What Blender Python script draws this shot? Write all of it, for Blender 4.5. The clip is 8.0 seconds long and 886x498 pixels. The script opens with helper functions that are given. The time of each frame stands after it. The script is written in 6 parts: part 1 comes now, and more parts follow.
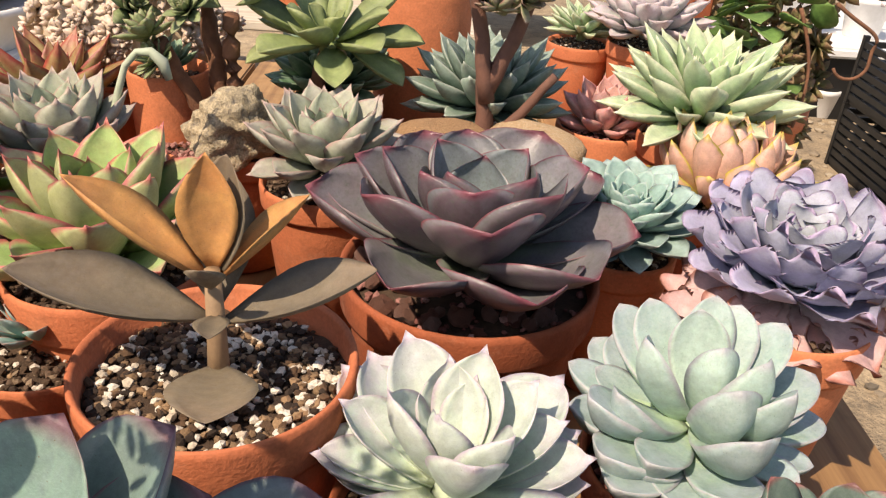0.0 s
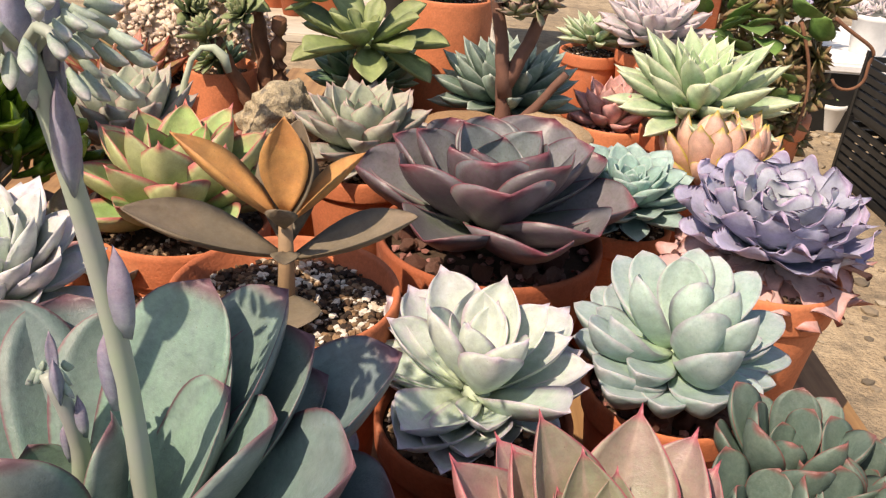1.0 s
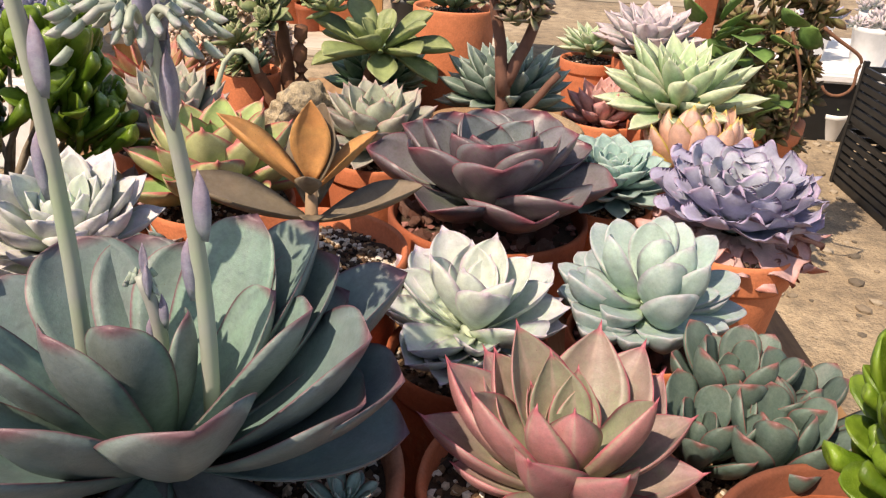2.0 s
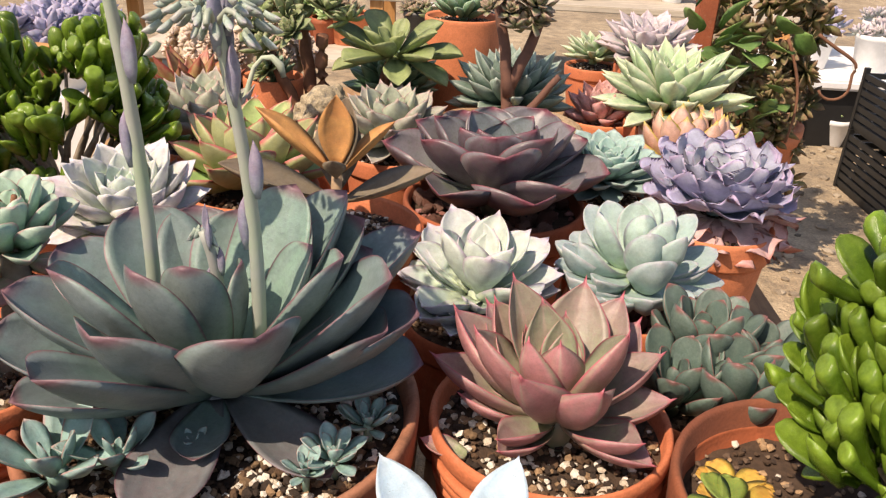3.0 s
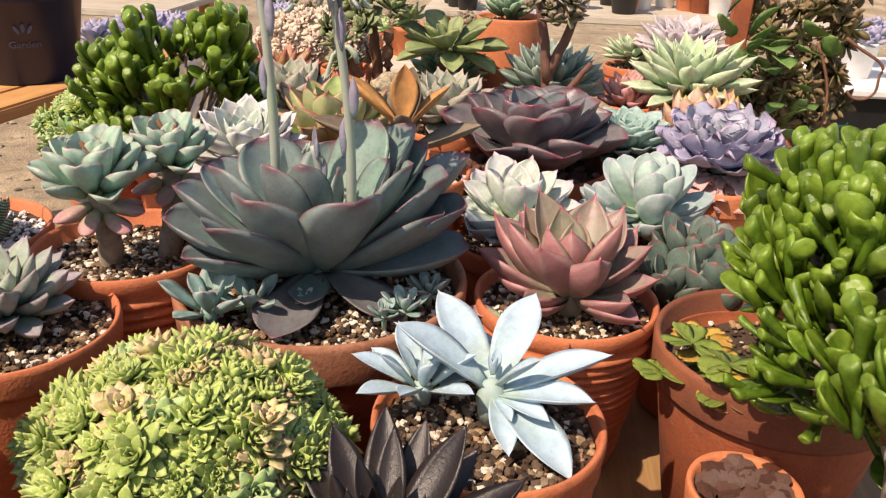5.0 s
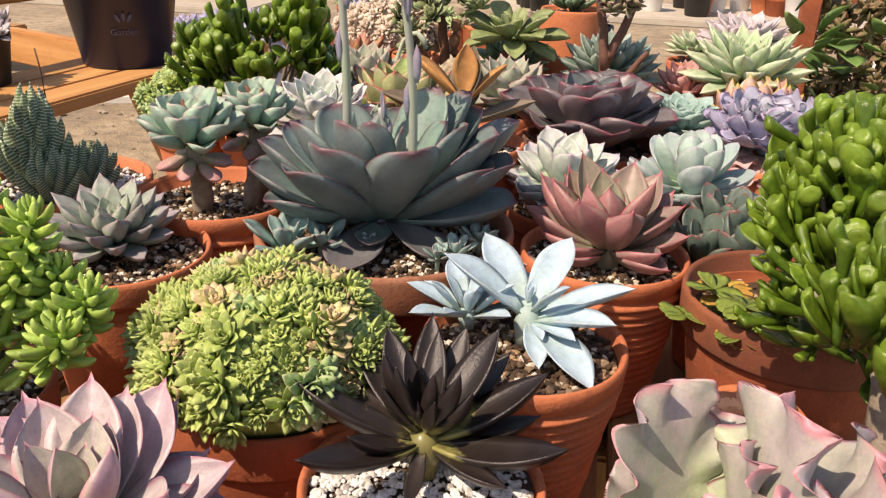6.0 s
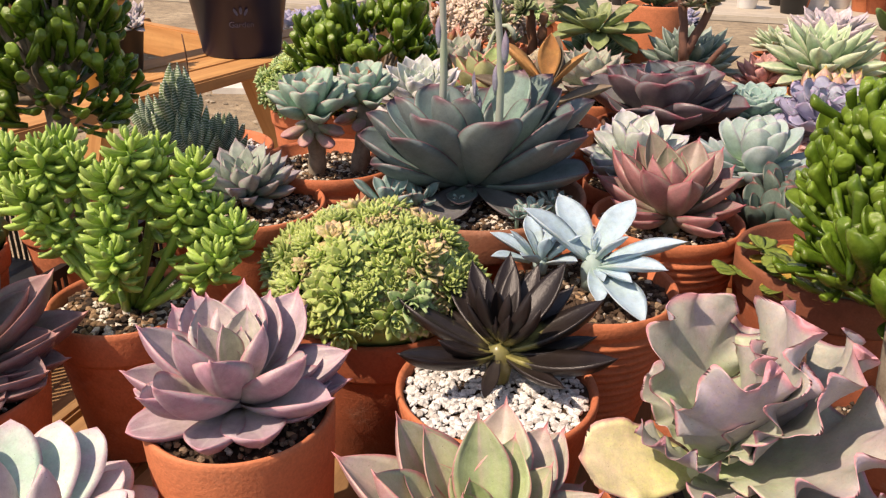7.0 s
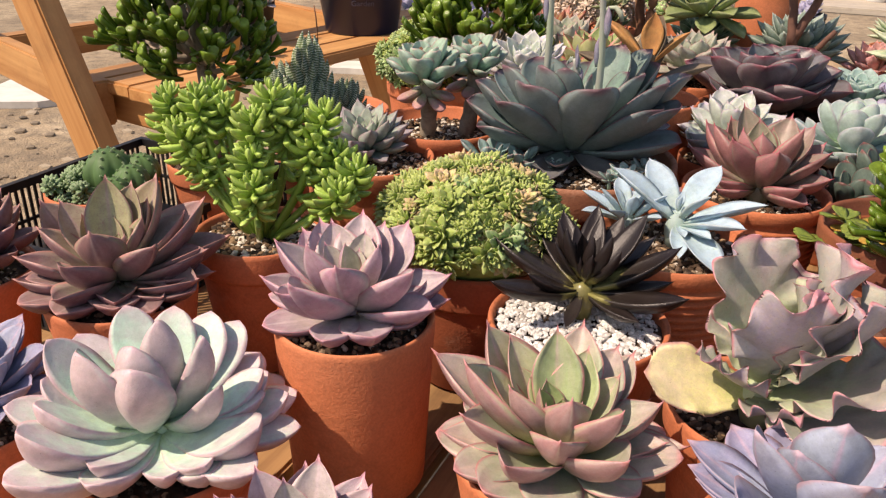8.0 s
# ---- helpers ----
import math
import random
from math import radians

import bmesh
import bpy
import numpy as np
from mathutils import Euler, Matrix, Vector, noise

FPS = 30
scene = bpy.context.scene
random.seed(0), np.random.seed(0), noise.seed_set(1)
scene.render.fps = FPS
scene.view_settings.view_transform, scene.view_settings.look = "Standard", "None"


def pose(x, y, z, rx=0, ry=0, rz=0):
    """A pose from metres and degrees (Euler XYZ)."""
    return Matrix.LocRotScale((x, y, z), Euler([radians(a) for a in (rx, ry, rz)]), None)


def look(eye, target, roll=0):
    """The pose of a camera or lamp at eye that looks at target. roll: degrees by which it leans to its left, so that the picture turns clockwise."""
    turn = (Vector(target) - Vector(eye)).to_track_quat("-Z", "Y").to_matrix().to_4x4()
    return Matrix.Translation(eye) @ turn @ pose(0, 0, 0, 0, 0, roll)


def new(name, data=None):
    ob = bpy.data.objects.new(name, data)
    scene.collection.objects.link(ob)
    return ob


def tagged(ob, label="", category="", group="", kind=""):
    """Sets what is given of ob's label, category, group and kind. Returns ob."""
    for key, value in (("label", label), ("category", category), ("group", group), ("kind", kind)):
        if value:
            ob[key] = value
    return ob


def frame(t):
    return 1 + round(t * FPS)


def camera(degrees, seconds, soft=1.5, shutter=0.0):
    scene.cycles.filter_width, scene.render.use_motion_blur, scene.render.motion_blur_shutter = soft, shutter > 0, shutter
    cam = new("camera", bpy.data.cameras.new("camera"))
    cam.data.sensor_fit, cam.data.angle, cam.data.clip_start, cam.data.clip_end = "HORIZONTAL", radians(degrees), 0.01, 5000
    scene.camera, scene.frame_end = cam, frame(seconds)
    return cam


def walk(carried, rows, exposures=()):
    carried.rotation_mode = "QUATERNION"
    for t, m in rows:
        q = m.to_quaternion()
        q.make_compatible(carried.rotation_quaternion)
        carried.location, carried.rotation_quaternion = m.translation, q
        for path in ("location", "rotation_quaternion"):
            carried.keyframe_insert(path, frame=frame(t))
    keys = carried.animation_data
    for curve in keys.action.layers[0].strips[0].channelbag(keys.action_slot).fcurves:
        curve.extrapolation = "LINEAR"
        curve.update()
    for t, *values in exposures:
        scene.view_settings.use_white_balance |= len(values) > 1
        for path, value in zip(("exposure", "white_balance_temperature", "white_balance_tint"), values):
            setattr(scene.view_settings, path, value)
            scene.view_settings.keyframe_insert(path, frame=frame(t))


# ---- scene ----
cam = camera(58.0, 8.0, soft=1.25)
METRES, EYE, TILT, LEAN, TURN = 0.75, 0.43, -28.5, -3.7, 0.0
ROWS = [
    (0.0, 0.0, 0.0, 0.0, 0.0, 0.0, -0.0),
    (0.5, -0.0026, -0.0558, -0.0197, 0.41, 0.6, -0.27),
    (1.0, -0.0129, -0.1202, -0.0532, 0.86, 1.15, -0.67),
    (1.5, -0.006, -0.1818, -0.0839, 1.3, 1.76, -0.68),
    (3.0, 0.008, -0.3397, -0.151, 2.7, 3.27, -0.33),
    (3.5, 0.0131, -0.3929, -0.1846, 3.25, 3.63, -0.28),
    (4.0, 0.0152, -0.4481, -0.2136, 4.13, 4.0, -0.58),
    (5.5, 0.0429, -0.5966, -0.3074, 8.27, 4.84, -2.23),
    (6.0, 0.0622, -0.6406, -0.3423, 10.9, 4.8, -3.64),
    (6.5, 0.083, -0.7018, -0.3806, 13.11, 4.47, -4.75),
    (7.0, 0.0999, -0.7712, -0.4035, 16.79, 4.17, -6.04),
    (7.5, 0.1204, -0.8182, -0.4345, 20.63, 3.63, -7.92),
    (8.0, 0.1423, -0.8591, -0.4582, 23.78, 2.46, -9.81),
]
EXPOSURES = [(0.0, 0.50, 7750, 18), (3.0, 0.50, 7750, 20), (6.5, 0.39, 7850, 21), (8.0, 0.30, 7750, 22)]
walk(cam, [(t, pose(0, 0, EYE, TILT, LEAN, TURN) @ pose(METRES * x, METRES * y, METRES * z, 90 + pitch, roll, yaw)) for t, x, y, z, yaw, pitch, roll in ROWS], EXPOSURES)

# ---- light ----
TO_SUN = Vector((-0.45, -0.45, 0.85)).normalized()
world = bpy.data.worlds.new("sky")
scene.world = world
world.use_nodes = True
wn = world.node_tree.nodes
sky = wn.new("ShaderNodeTexSky")
sky.sky_type, sky.sun_disc = "NISHITA", False
sky.sun_elevation, sky.sun_rotation = math.asin(TO_SUN.z), math.atan2(TO_SUN.x, TO_SUN.y)
wn["Background"].inputs["Strength"].default_value = 0.13
world.node_tree.links.new(sky.outputs[0], wn["Background"].inputs[0])
sun = new("sun", bpy.data.lights.new("sun", "SUN"))
sun.data.energy, sun.data.angle, sun.data.color = 3.95, radians(0.6), (1.0, 0.93, 0.82)
sun.matrix_basis = look(TO_SUN * 5, (0, 0, 0))


# ---- materials ----
def C(h, k=1.0):
    """Linear colour from a hex triple."""
    v = [int(h[i:i + 2], 16) / 255 for i in (0, 2, 4)]
    return tuple(k * (c / 12.92 if c <= 0.04045 else ((c + 0.055) / 1.055) ** 2.4) for c in v) + (1.0,)


class Nodes:
    """A small builder for node materials."""

    def __init__(self, name, rough=0.6):
        self.m = bpy.data.materials.new(name)
        self.m.use_nodes = True
        self.t = self.m.node_tree
        self.b = self.t.nodes["Principled BSDF"]
        self.b.inputs["Roughness"].default_value = rough

    def node(self, kind, **kw):
        n = self.t.nodes.new(kind)
        for k, v in kw.items():
            if k == "operation":
                n.operation = v
            elif k == "blend":
                n.data_type, n.blend_type = "RGBA", v
        return n

    def put(self, socket, value):
        if isinstance(value, bpy.types.NodeSocket):
            self.t.links.new(value, socket)
        else:
            socket.default_value = value

    def math(self, op, a, b=0.0):
        n = self.node("ShaderNodeMath", operation=op)
        self.put(n.inputs[0], a)
        self.put(n.inputs[1], b)
        return n.outputs[0]

    def mix(self, f, a, b, blend="MIX"):
        n = self.node("ShaderNodeMix", blend=blend)
        self.put(n.inputs[0], f)
        self.put(n.inputs[6], a)
        self.put(n.inputs[7], b)
        return n.outputs[2]

    def ramp(self, f, stops):
        n = self.node("ShaderNodeValToRGB")
        full = [(p, c if isinstance(c, tuple) else (c, c, c, 1)) for p, c in stops]
        els = n.color_ramp.elements
        els.remove(els[1])
        els[0].position, els[0].color = full[0]
        for p, c in full[1:]:
            els.new(p).color = c
        self.put(n.inputs[0], f)
        return n.outputs[0]

    def noise(self, scale, detail=3.0, coord=None, rough=0.55):
        n = self.node("ShaderNodeTexNoise")
        n.inputs["Scale"].default_value, n.inputs["Detail"].default_value, n.inputs["Roughness"].default_value = scale, detail, rough
        self.put(n.inputs["Vector"], coord or self.coord("Object"))
        return n.outputs[0]

    def coord(self, which):
        return self.node("ShaderNodeTexCoord").outputs[which]

    def bump(self, height, strength, distance=0.001):
        n = self.node("ShaderNodeBump")
        n.inputs["Strength"].default_value, n.inputs["Distance"].default_value = strength, distance
        self.put(n.inputs["Height"], height)
        self.put(self.b.inputs["Normal"], n.outputs[0])

    def random(self):
        return self.node("ShaderNodeObjectInfo").outputs["Random"]

    def island(self):
        return self.node("ShaderNodeNewGeometry").outputs["Random Per Island"]

    def done(self, colour, rough=None):
        self.put(self.b.inputs["Base Color"], colour)
        if rough is not None:
            self.put(self.b.inputs["Roughness"], rough)
        return self.m


def leaf_material(name, base, mid, tip, edge=None, edge_w=0.10, rough=0.5, vary=0.25, bloom=0.0, blotch=None, glow=0.12, mid_at=0.5, per="object", under=None, young=None, old=None, streak=None, vein=None):
    """Succulent skin: colour along the leaf, a tinted margin, waxy bloom, mottling and scars."""
    n = Nodes(name, rough)
    uv = n.node("ShaderNodeSeparateXYZ")
    n.put(uv.inputs[0], n.coord("UV"))
    u, v = uv.outputs[0], uv.outputs[1]
    obj = n.coord("Object")
    rnd = n.random() if per == "object" else n.island()
    fine = n.noise(160.0, 4.0, obj)
    blot = n.noise(38.0, 3.0, obj)
    shift = n.node("ShaderNodeVectorMath")
    n.put(shift.inputs[0], obj)
    n.put(shift.inputs[1], n.math("MULTIPLY", rnd, 23.0))
    cloud = n.noise(3.4, 3.0, shift.outputs[0], 0.6)
    vv = n.math("ADD", v, n.math("MULTIPLY", n.math("SUBTRACT", blot, 0.5), 0.25))
    vv = n.math("ADD", vv, n.math("MULTIPLY", n.math("SUBTRACT", cloud, 0.5), 1.5))
    col = n.ramp(vv, [(0.0, base), (mid_at, mid), (1.0, tip)])
    if young:
        age = n.node("ShaderNodeObjectInfo").outputs["Color"]
        col = n.mix(n.ramp(age, [(0.15, 0.85), (0.65, 0.0)]), col, young)
    if under:
        side = n.node("ShaderNodeUVMap")
        side.uv_map = "under"
        w = n.node("ShaderNodeSeparateXYZ")
        n.put(w.inputs[0], side.outputs[0])
        col = n.mix(n.math("MULTIPLY", n.ramp(v, [(0.1, 0.25), (0.6, 0.9)]), n.ramp(w.outputs[0], [(0.1, 0.0), (0.7, 1.0)])), col, under)
    if old:
        stage = n.node("ShaderNodeObjectInfo").outputs["Color"]
        col = n.mix(n.ramp(stage, [(0.86, 0.0), (1.0, 0.85)]), col, old)
    if streak:
        line = n.node("ShaderNodeCombineXYZ")
        n.put(line.inputs[0], n.math("MULTIPLY", u, 6.0))
        n.put(line.inputs[1], n.math("MULTIPLY", v, 1.6))
        n.put(line.inputs[2], n.math("MULTIPLY", rnd, 31.0))
        col = n.mix(n.ramp(n.noise(1.0, 4.0, line.outputs[0], 0.6), [(0.42, 0.0), (0.78, 0.45)]), col, streak)
    if blotch:
        col = n.mix(n.ramp(blot, [(0.50, 0.0), (0.78, 0.55)]), col, blotch)
    if vein:
        off = n.math("ABSOLUTE", n.math("SUBTRACT", n.math("MULTIPLY", u, 2.0), 1.0))
        off = n.math("ADD", off, n.math("MULTIPLY", n.math("SUBTRACT", blot, 0.5), 0.10))
        col = n.mix(n.math("MULTIPLY", n.ramp(off, [(0.02, 0.75), (0.13, 0.0)]), n.ramp(v, [(0.25, 0.3), (0.85, 1.0)])), col, vein)
    if edge:
        d = n.math("ABSOLUTE", n.math("SUBTRACT", n.math("MULTIPLY", u, 2.0), 1.0))
        d = n.math("ADD", d, n.math("MULTIPLY", n.math("SUBTRACT", blot, 0.5), 1.6 * edge_w))
        d = n.math("ADD", d, n.math("MULTIPLY", n.math("SUBTRACT", cloud, 0.5), 2.0 * edge_w))
        rim = n.ramp(d, [(max(0.0, 1 - 2.2 * edge_w), 0.0), (1 - 0.5 * edge_w, 1.0)])
        top = n.ramp(v, [(0.94, 0.0), (0.995, 1.0)])
        keep = n.ramp(v, [(0.12, 0.0), (0.45, 1.0)])
        col = n.mix(n.math("MULTIPLY", n.math("MAXIMUM", rim, top), keep), col, edge)
    lum = n.math("ADD", n.math("MULTIPLY", rnd, vary), 1.0 - vary * 0.5)
    lum = n.math("MULTIPLY", lum, n.math("ADD", n.math("MULTIPLY", fine, 0.20), 0.90))
    lum = n.math("MULTIPLY", lum, n.ramp(n.noise(70.0, 5.0, obj, 0.7), [(0.30, 0.90), (0.70, 1.08)]))
    lum = n.math("MULTIPLY", lum, n.ramp(n.noise(7.0, 3.0, shift.outputs[0], 0.6), [(0.28, 0.80), (0.72, 1.18)]))
    grey = n.node("ShaderNodeCombineXYZ")
    for i in range(3):
        n.put(grey.inputs[i], lum)
    col = n.mix(1.0, col, grey.outputs[0], "MULTIPLY")
    if bloom:
        wax = n.ramp(n.noise(22.0, 5.0, obj, 0.65), [(0.35, bloom), (0.65, bloom * 0.35)])
        col = n.mix(wax, col, C("d5dcd8"))
    spots = n.ramp(n.noise(90.0, 1.0, obj), [(0.745, 0.0), (0.77, 0.7)])
    col = n.mix(spots, col, C("5d5038"))
    n.bump(n.math("ADD", fine, n.math("MULTIPLY", blot, 1.5)), 0.22, 0.0008)
    n.b.inputs["Subsurface Weight"].default_value = glow
    n.b.inputs["Subsurface Radius"].default_value = (0.006, 0.006, 0.003)
    n.b.inputs["Specular IOR Level"].default_value = 0.4
    return n.done(col, n.math("ADD", n.math("MULTIPLY", fine, 0.25), rough - 0.1))


def terracotta(name, a, b, stain=0.35, scale=1.0):
    n = Nodes(name, 0.85)
    obj = n.coord("Object")
    big, mid_, fine = n.noise(9 * scale, 4, obj), n.noise(45 * scale, 5, obj, 0.7), n.noise(420, 3, obj)
    col = n.mix(n.ramp(big, [(0.35, 0.0), (0.68, 1.0)]), a, b)
    col = n.mix(n.math("MULTIPLY", n.ramp(mid_, [(0.5, 0.0), (0.72, 1.0)]), stain), col, C("5a3a2a"))
    col = n.mix(n.math("MULTIPLY", n.ramp(n.noise(24, 6, obj, 0.75), [(0.58, 0.0), (0.75, 1.0)]), stain * 0.8), col, C("c9a58c"))
    lum = n.ramp(fine, [(0.3, 0.86), (0.7, 1.06)])
    col = n.mix(1.0, col, lum, "MULTIPLY")
    n.bump(n.math("ADD", n.math("MULTIPLY", mid_, 2.0), fine), 0.5, 0.0009)
    return n.done(col, n.ramp(mid_, [(0.3, 0.7), (0.7, 0.95)]))


def grain_material(name, stops, rough=0.9, bump=0.6):
    """Loose pebbles: each piece takes its own shade."""
    n = Nodes(name, rough)
    isl = n.island()
    obj = n.coord("Object")
    f = n.noise(600, 3, obj)
    col = n.ramp(isl, stops)
    col.node.color_ramp.interpolation = "CONSTANT"
    col = n.mix(1.0, col, n.ramp(f, [(0.3, 0.7), (0.7, 1.15)]), "MULTIPLY")
    n.bump(f, bump, 0.001)
    return n.done(col)


def stone_material(name, a, b, c, scale=60.0):
    n = Nodes(name, 0.9)
    obj = n.coord("Object")
    f, g = n.noise(scale, 6, obj, 0.7), n.noise(scale * 5, 4, obj)
    col = n.ramp(n.math("ADD", f, n.math("MULTIPLY", n.math("SUBTRACT", n.random(), 0.5), 0.45)), [(0.3, a), (0.5, b), (0.72, c)])
    col = n.mix(1.0, col, n.ramp(g, [(0.3, 0.65), (0.7, 1.15)]), "MULTIPLY")
    n.bump(n.math("ADD", n.math("MULTIPLY", f, 3.0), g), 0.9, 0.002)
    return n.done(col)


def wood_material(name, a, b, axis=1, scale=1.0, worn=0.3):
    n = Nodes(name, 0.7)
    obj = n.coord("Object")
    m = n.node("ShaderNodeMapping")
    n.put(m.inputs[0], obj)
    s = [60 * scale] * 3
    s[axis] = 3.0 * scale
    m.inputs["Scale"].default_value = s
    add = n.node("ShaderNodeVectorMath", operation="ADD")
    n.put(add.inputs[0], m.outputs[0])
    rnd = n.node("ShaderNodeCombineXYZ")
    r = n.math("MULTIPLY", n.random(), 40.0)
    for i in range(3):
        n.put(rnd.inputs[i], r)
    n.put(add.inputs[1], rnd.outputs[0])
    g = n.noise(1.0, 6, add.outputs[0], 0.65)
    spot = n.noise(12, 5, obj, 0.7)
    col = n.ramp(g, [(0.3, a), (0.7, b)])
    col = n.mix(n.math("MULTIPLY", n.ramp(spot, [(0.5, 0.0), (0.75, 1.0)]), worn), col, C("3c2a1c"))
    col = n.mix(1.0, col, n.ramp(n.random(), [(0.0, 0.8), (1.0, 1.12)]), "MULTIPLY")
    n.bump(g, 0.5, 0.0015)
    return n.done(col)


def plain_material(name, a, b, scale=20.0, rough=0.6, bump=0.3):
    n = Nodes(name, rough)
    obj = n.coord("Object")
    f = n.noise(scale, 5, obj, 0.65)
    col = n.ramp(f, [(0.3, a), (0.7, b)])
    n.bump(n.noise(scale * 6, 4, obj), bump, 0.001)
    return n.done(col)


POT_A = terracotta("terracotta_orange", C("cc7850"), C("b96644"), 0.30)
POT_B = terracotta("terracotta_dark", C("a85a38"), C("8c4a30"), 0.45)
POT_C = terracotta("terracotta_old", C("a8765a"), C("96553a"), 0.65)
POT_D = terracotta("terracotta_bright", C("d68258"), C("c8744c"), 0.20)
# duller, browner clay, used for the clover pot's rim
POT_IN = terracotta("terracotta_brown", C("7a4530"), C("935537"), 0.4)
SOIL = plain_material("potting_soil", C("3a2c20"), C("584434"), 160, 0.95, 1.0)
GRIT = grain_material("grit", [(0.0, C("4a3828")), (0.30, C("645040")), (0.50, C("86725c")), (0.66, C("3c2e24")), (0.80, C("d2c8b8")), (0.90, C("a98a68"))])
PERLITE = grain_material("perlite_mix", [(0.0, C("32261c")), (0.26, C("58422f")), (0.48, C("7a6248")), (0.62, C("dcd5c6")), (0.78, C("c4b8a4")), (0.88, C("94785a"))])
WHITE_GRIT = grain_material("white_gravel", [(0.0, C("e8e6e0")), (0.3, C("d7d5d0")), (0.6, C("f0efec")), (0.85, C("bdb9b2"))])
PINK_GRIT = grain_material("pink_lava_grit", [(0.0, C("8a5a50")), (0.3, C("a07068")), (0.6, C("74463e")), (0.85, C("b08a80"))])
LAVA = stone_material("lava_stone", C("7a4a3a"), C("9c6a56"), C("b08e80"), 90)
ROCK = stone_material("limestone", C("8e8678"), C("cdbb98"), C("e8dcc6"), 9)
BEIGE_ROCK = stone_material("sandstone", C("c49a70"), C("d8b48a"), C("e6cba6"), 30)
TABLE_WOOD = wood_material("table_wood", C("7d5a3a"), C("b08a5c"), 1, 1.0, 0.45)
PALE_WOOD = wood_material("pale_weathered_wood", C("a89c88"), C("cec4b2"), 0, 0.7, 0.3)
PINE_Y = wood_material("pine_long", C("a8703c"), C("cf9c62"), 2, 0.6, 0.25)
BARK = plain_material("bark", C("664634"), C("8a5e44"), 70, 0.85, 0.8)
GREY_BARK = plain_material("grey_bark", C("6d6050"), C("a09584"), 60, 0.9, 1.0)
NAVY = plain_material("navy_glaze", C("0c1030"), C("12183a"), 8, 0.38, 0.05)
BLACKP = plain_material("black_plastic", C("141414"), C("202020"), 30, 0.5, 0.1)
WHITEP = plain_material("white_plastic", C("d8d8d4"), C("e8e8e6"), 30, 0.5, 0.1)
YELP = plain_material("yellow_glaze", C("c9a050"), C("d6b060"), 20, 0.4, 0.1)


# ---- builders ----
def part(name, bm, mat, parent, label="", m=None, smooth=True, kind=""):
    """Links a bmesh (or a ready mesh) as one mesh object under a thing or a part."""
    if isinstance(bm, bmesh.types.BMesh):
        me = bpy.data.meshes.new(name)
        bm.to_mesh(me)
        bm.free()
    else:
        me = bm
    if mat and not me.materials:
        me.materials.append(mat)
    if smooth:
        me.shade_smooth()
    ob = new(name, me)
    ob.parent = parent
    if m is not None:
        ob.matrix_basis = m
    return tagged(ob, label, kind=kind)


def thing(name, label, category, x, y, z=0.0, group=""):
    ob = new(name)
    ob.empty_display_size = 0.02
    ob.location = (x, y, z)
    return tagged(ob, label, category, group)


def lathe(profile, seg=48, wobble=0.0, seed=0.0):
    """A turned shape from (radius, height) pairs."""
    bm = bmesh.new()
    rings = []
    for r, z in profile:
        ring = []
        for i in range(seg):
            a = 2 * math.pi * i / seg
            k = 1.0
            if wobble:
                k += wobble * noise.noise((math.cos(a) * 1.3 + seed, math.sin(a) * 1.3, z * 60))
            ring.append(bm.verts.new((r * k * math.cos(a), r * k * math.sin(a), z)))
        rings.append(ring)
    for p, q in zip(rings, rings[1:]):
        for i in range(seg):
            j = (i + 1) % seg
            bm.faces.new((p[i], p[j], q[j], q[i]))
    bm.faces.new(list(reversed(rings[0])))
    bm.faces.new(rings[-1])
    return bm


PEBBLES = {}


def pebble_points(rng, squash=0.7, jag=0.35):
    """The corners and faces of a small uneven stone of unit size."""
    bm = bmesh.new()
    bmesh.ops.create_icosphere(bm, subdivisions=1, radius=0.5)
    for v in bm.verts:
        v.co *= 1 + rng.uniform(-jag, jag)
        v.co.z *= squash
    out = [tuple(v.co) for v in bm.verts], [[v.index for v in f.verts] for f in bm.faces]
    bm.free()
    return out


def scatter(name, mat, parent, r, z, count, size, rng, label="", hole=0.0, jag=0.3):
    """Loose grains over a round bed, joined in one mesh."""
    shapes = PEBBLES.setdefault(jag, [pebble_points(random.Random(s), 0.7, jag) for s in range(8)])
    verts, faces = [], []
    for _ in range(count):
        a, d = rng.uniform(0, 2 * math.pi), r * math.sqrt(rng.uniform(hole * hole, 1))
        s = size * rng.uniform(0.45, 1.25)
        rot = Euler((rng.uniform(-0.5, 0.5), rng.uniform(-0.5, 0.5), rng.uniform(0, 6.3))).to_matrix()
        o = len(verts)
        pv, pf = shapes[rng.randrange(8)]
        c = Vector((d * math.cos(a), d * math.sin(a), z + s * 0.12))
        verts += [tuple(c + rot @ (Vector(q) * s)) for q in pv]
        faces += [[i + o for i in f] for f in pf]
    me = bpy.data.meshes.new(name)
    me.from_pydata(verts, [], faces)
    return part(name, me, mat, parent, label, smooth=False, kind="stuff")


def stone_mesh(name, mat, rng, sub=2, squash=0.7, rough_=0.25):
    bm = bmesh.new()
    bmesh.ops.create_icosphere(bm, subdivisions=sub, radius=0.5)
    off = Vector((rng.uniform(0, 99), rng.uniform(0, 99), 0))
    for v in bm.verts:
        v.co *= 1 + rough_ * 1.6 * noise.noise(v.co * 2.2 + off) + rough_ * 0.5 * noise.noise(v.co * 7 + off) + rough_ * 0.22 * noise.noise(v.co * 17 + off)
        v.co.z *= squash
    me = bpy.data.meshes.new(name)
    bm.to_mesh(me)
    bm.free()
    me.materials.append(mat)
    if sub > 2:
        me.shade_smooth()
    return me


LAVA_MESHES = [stone_mesh("stone", LAVA, random.Random(i), 2, 0.75, 0.35) for i in range(6)]


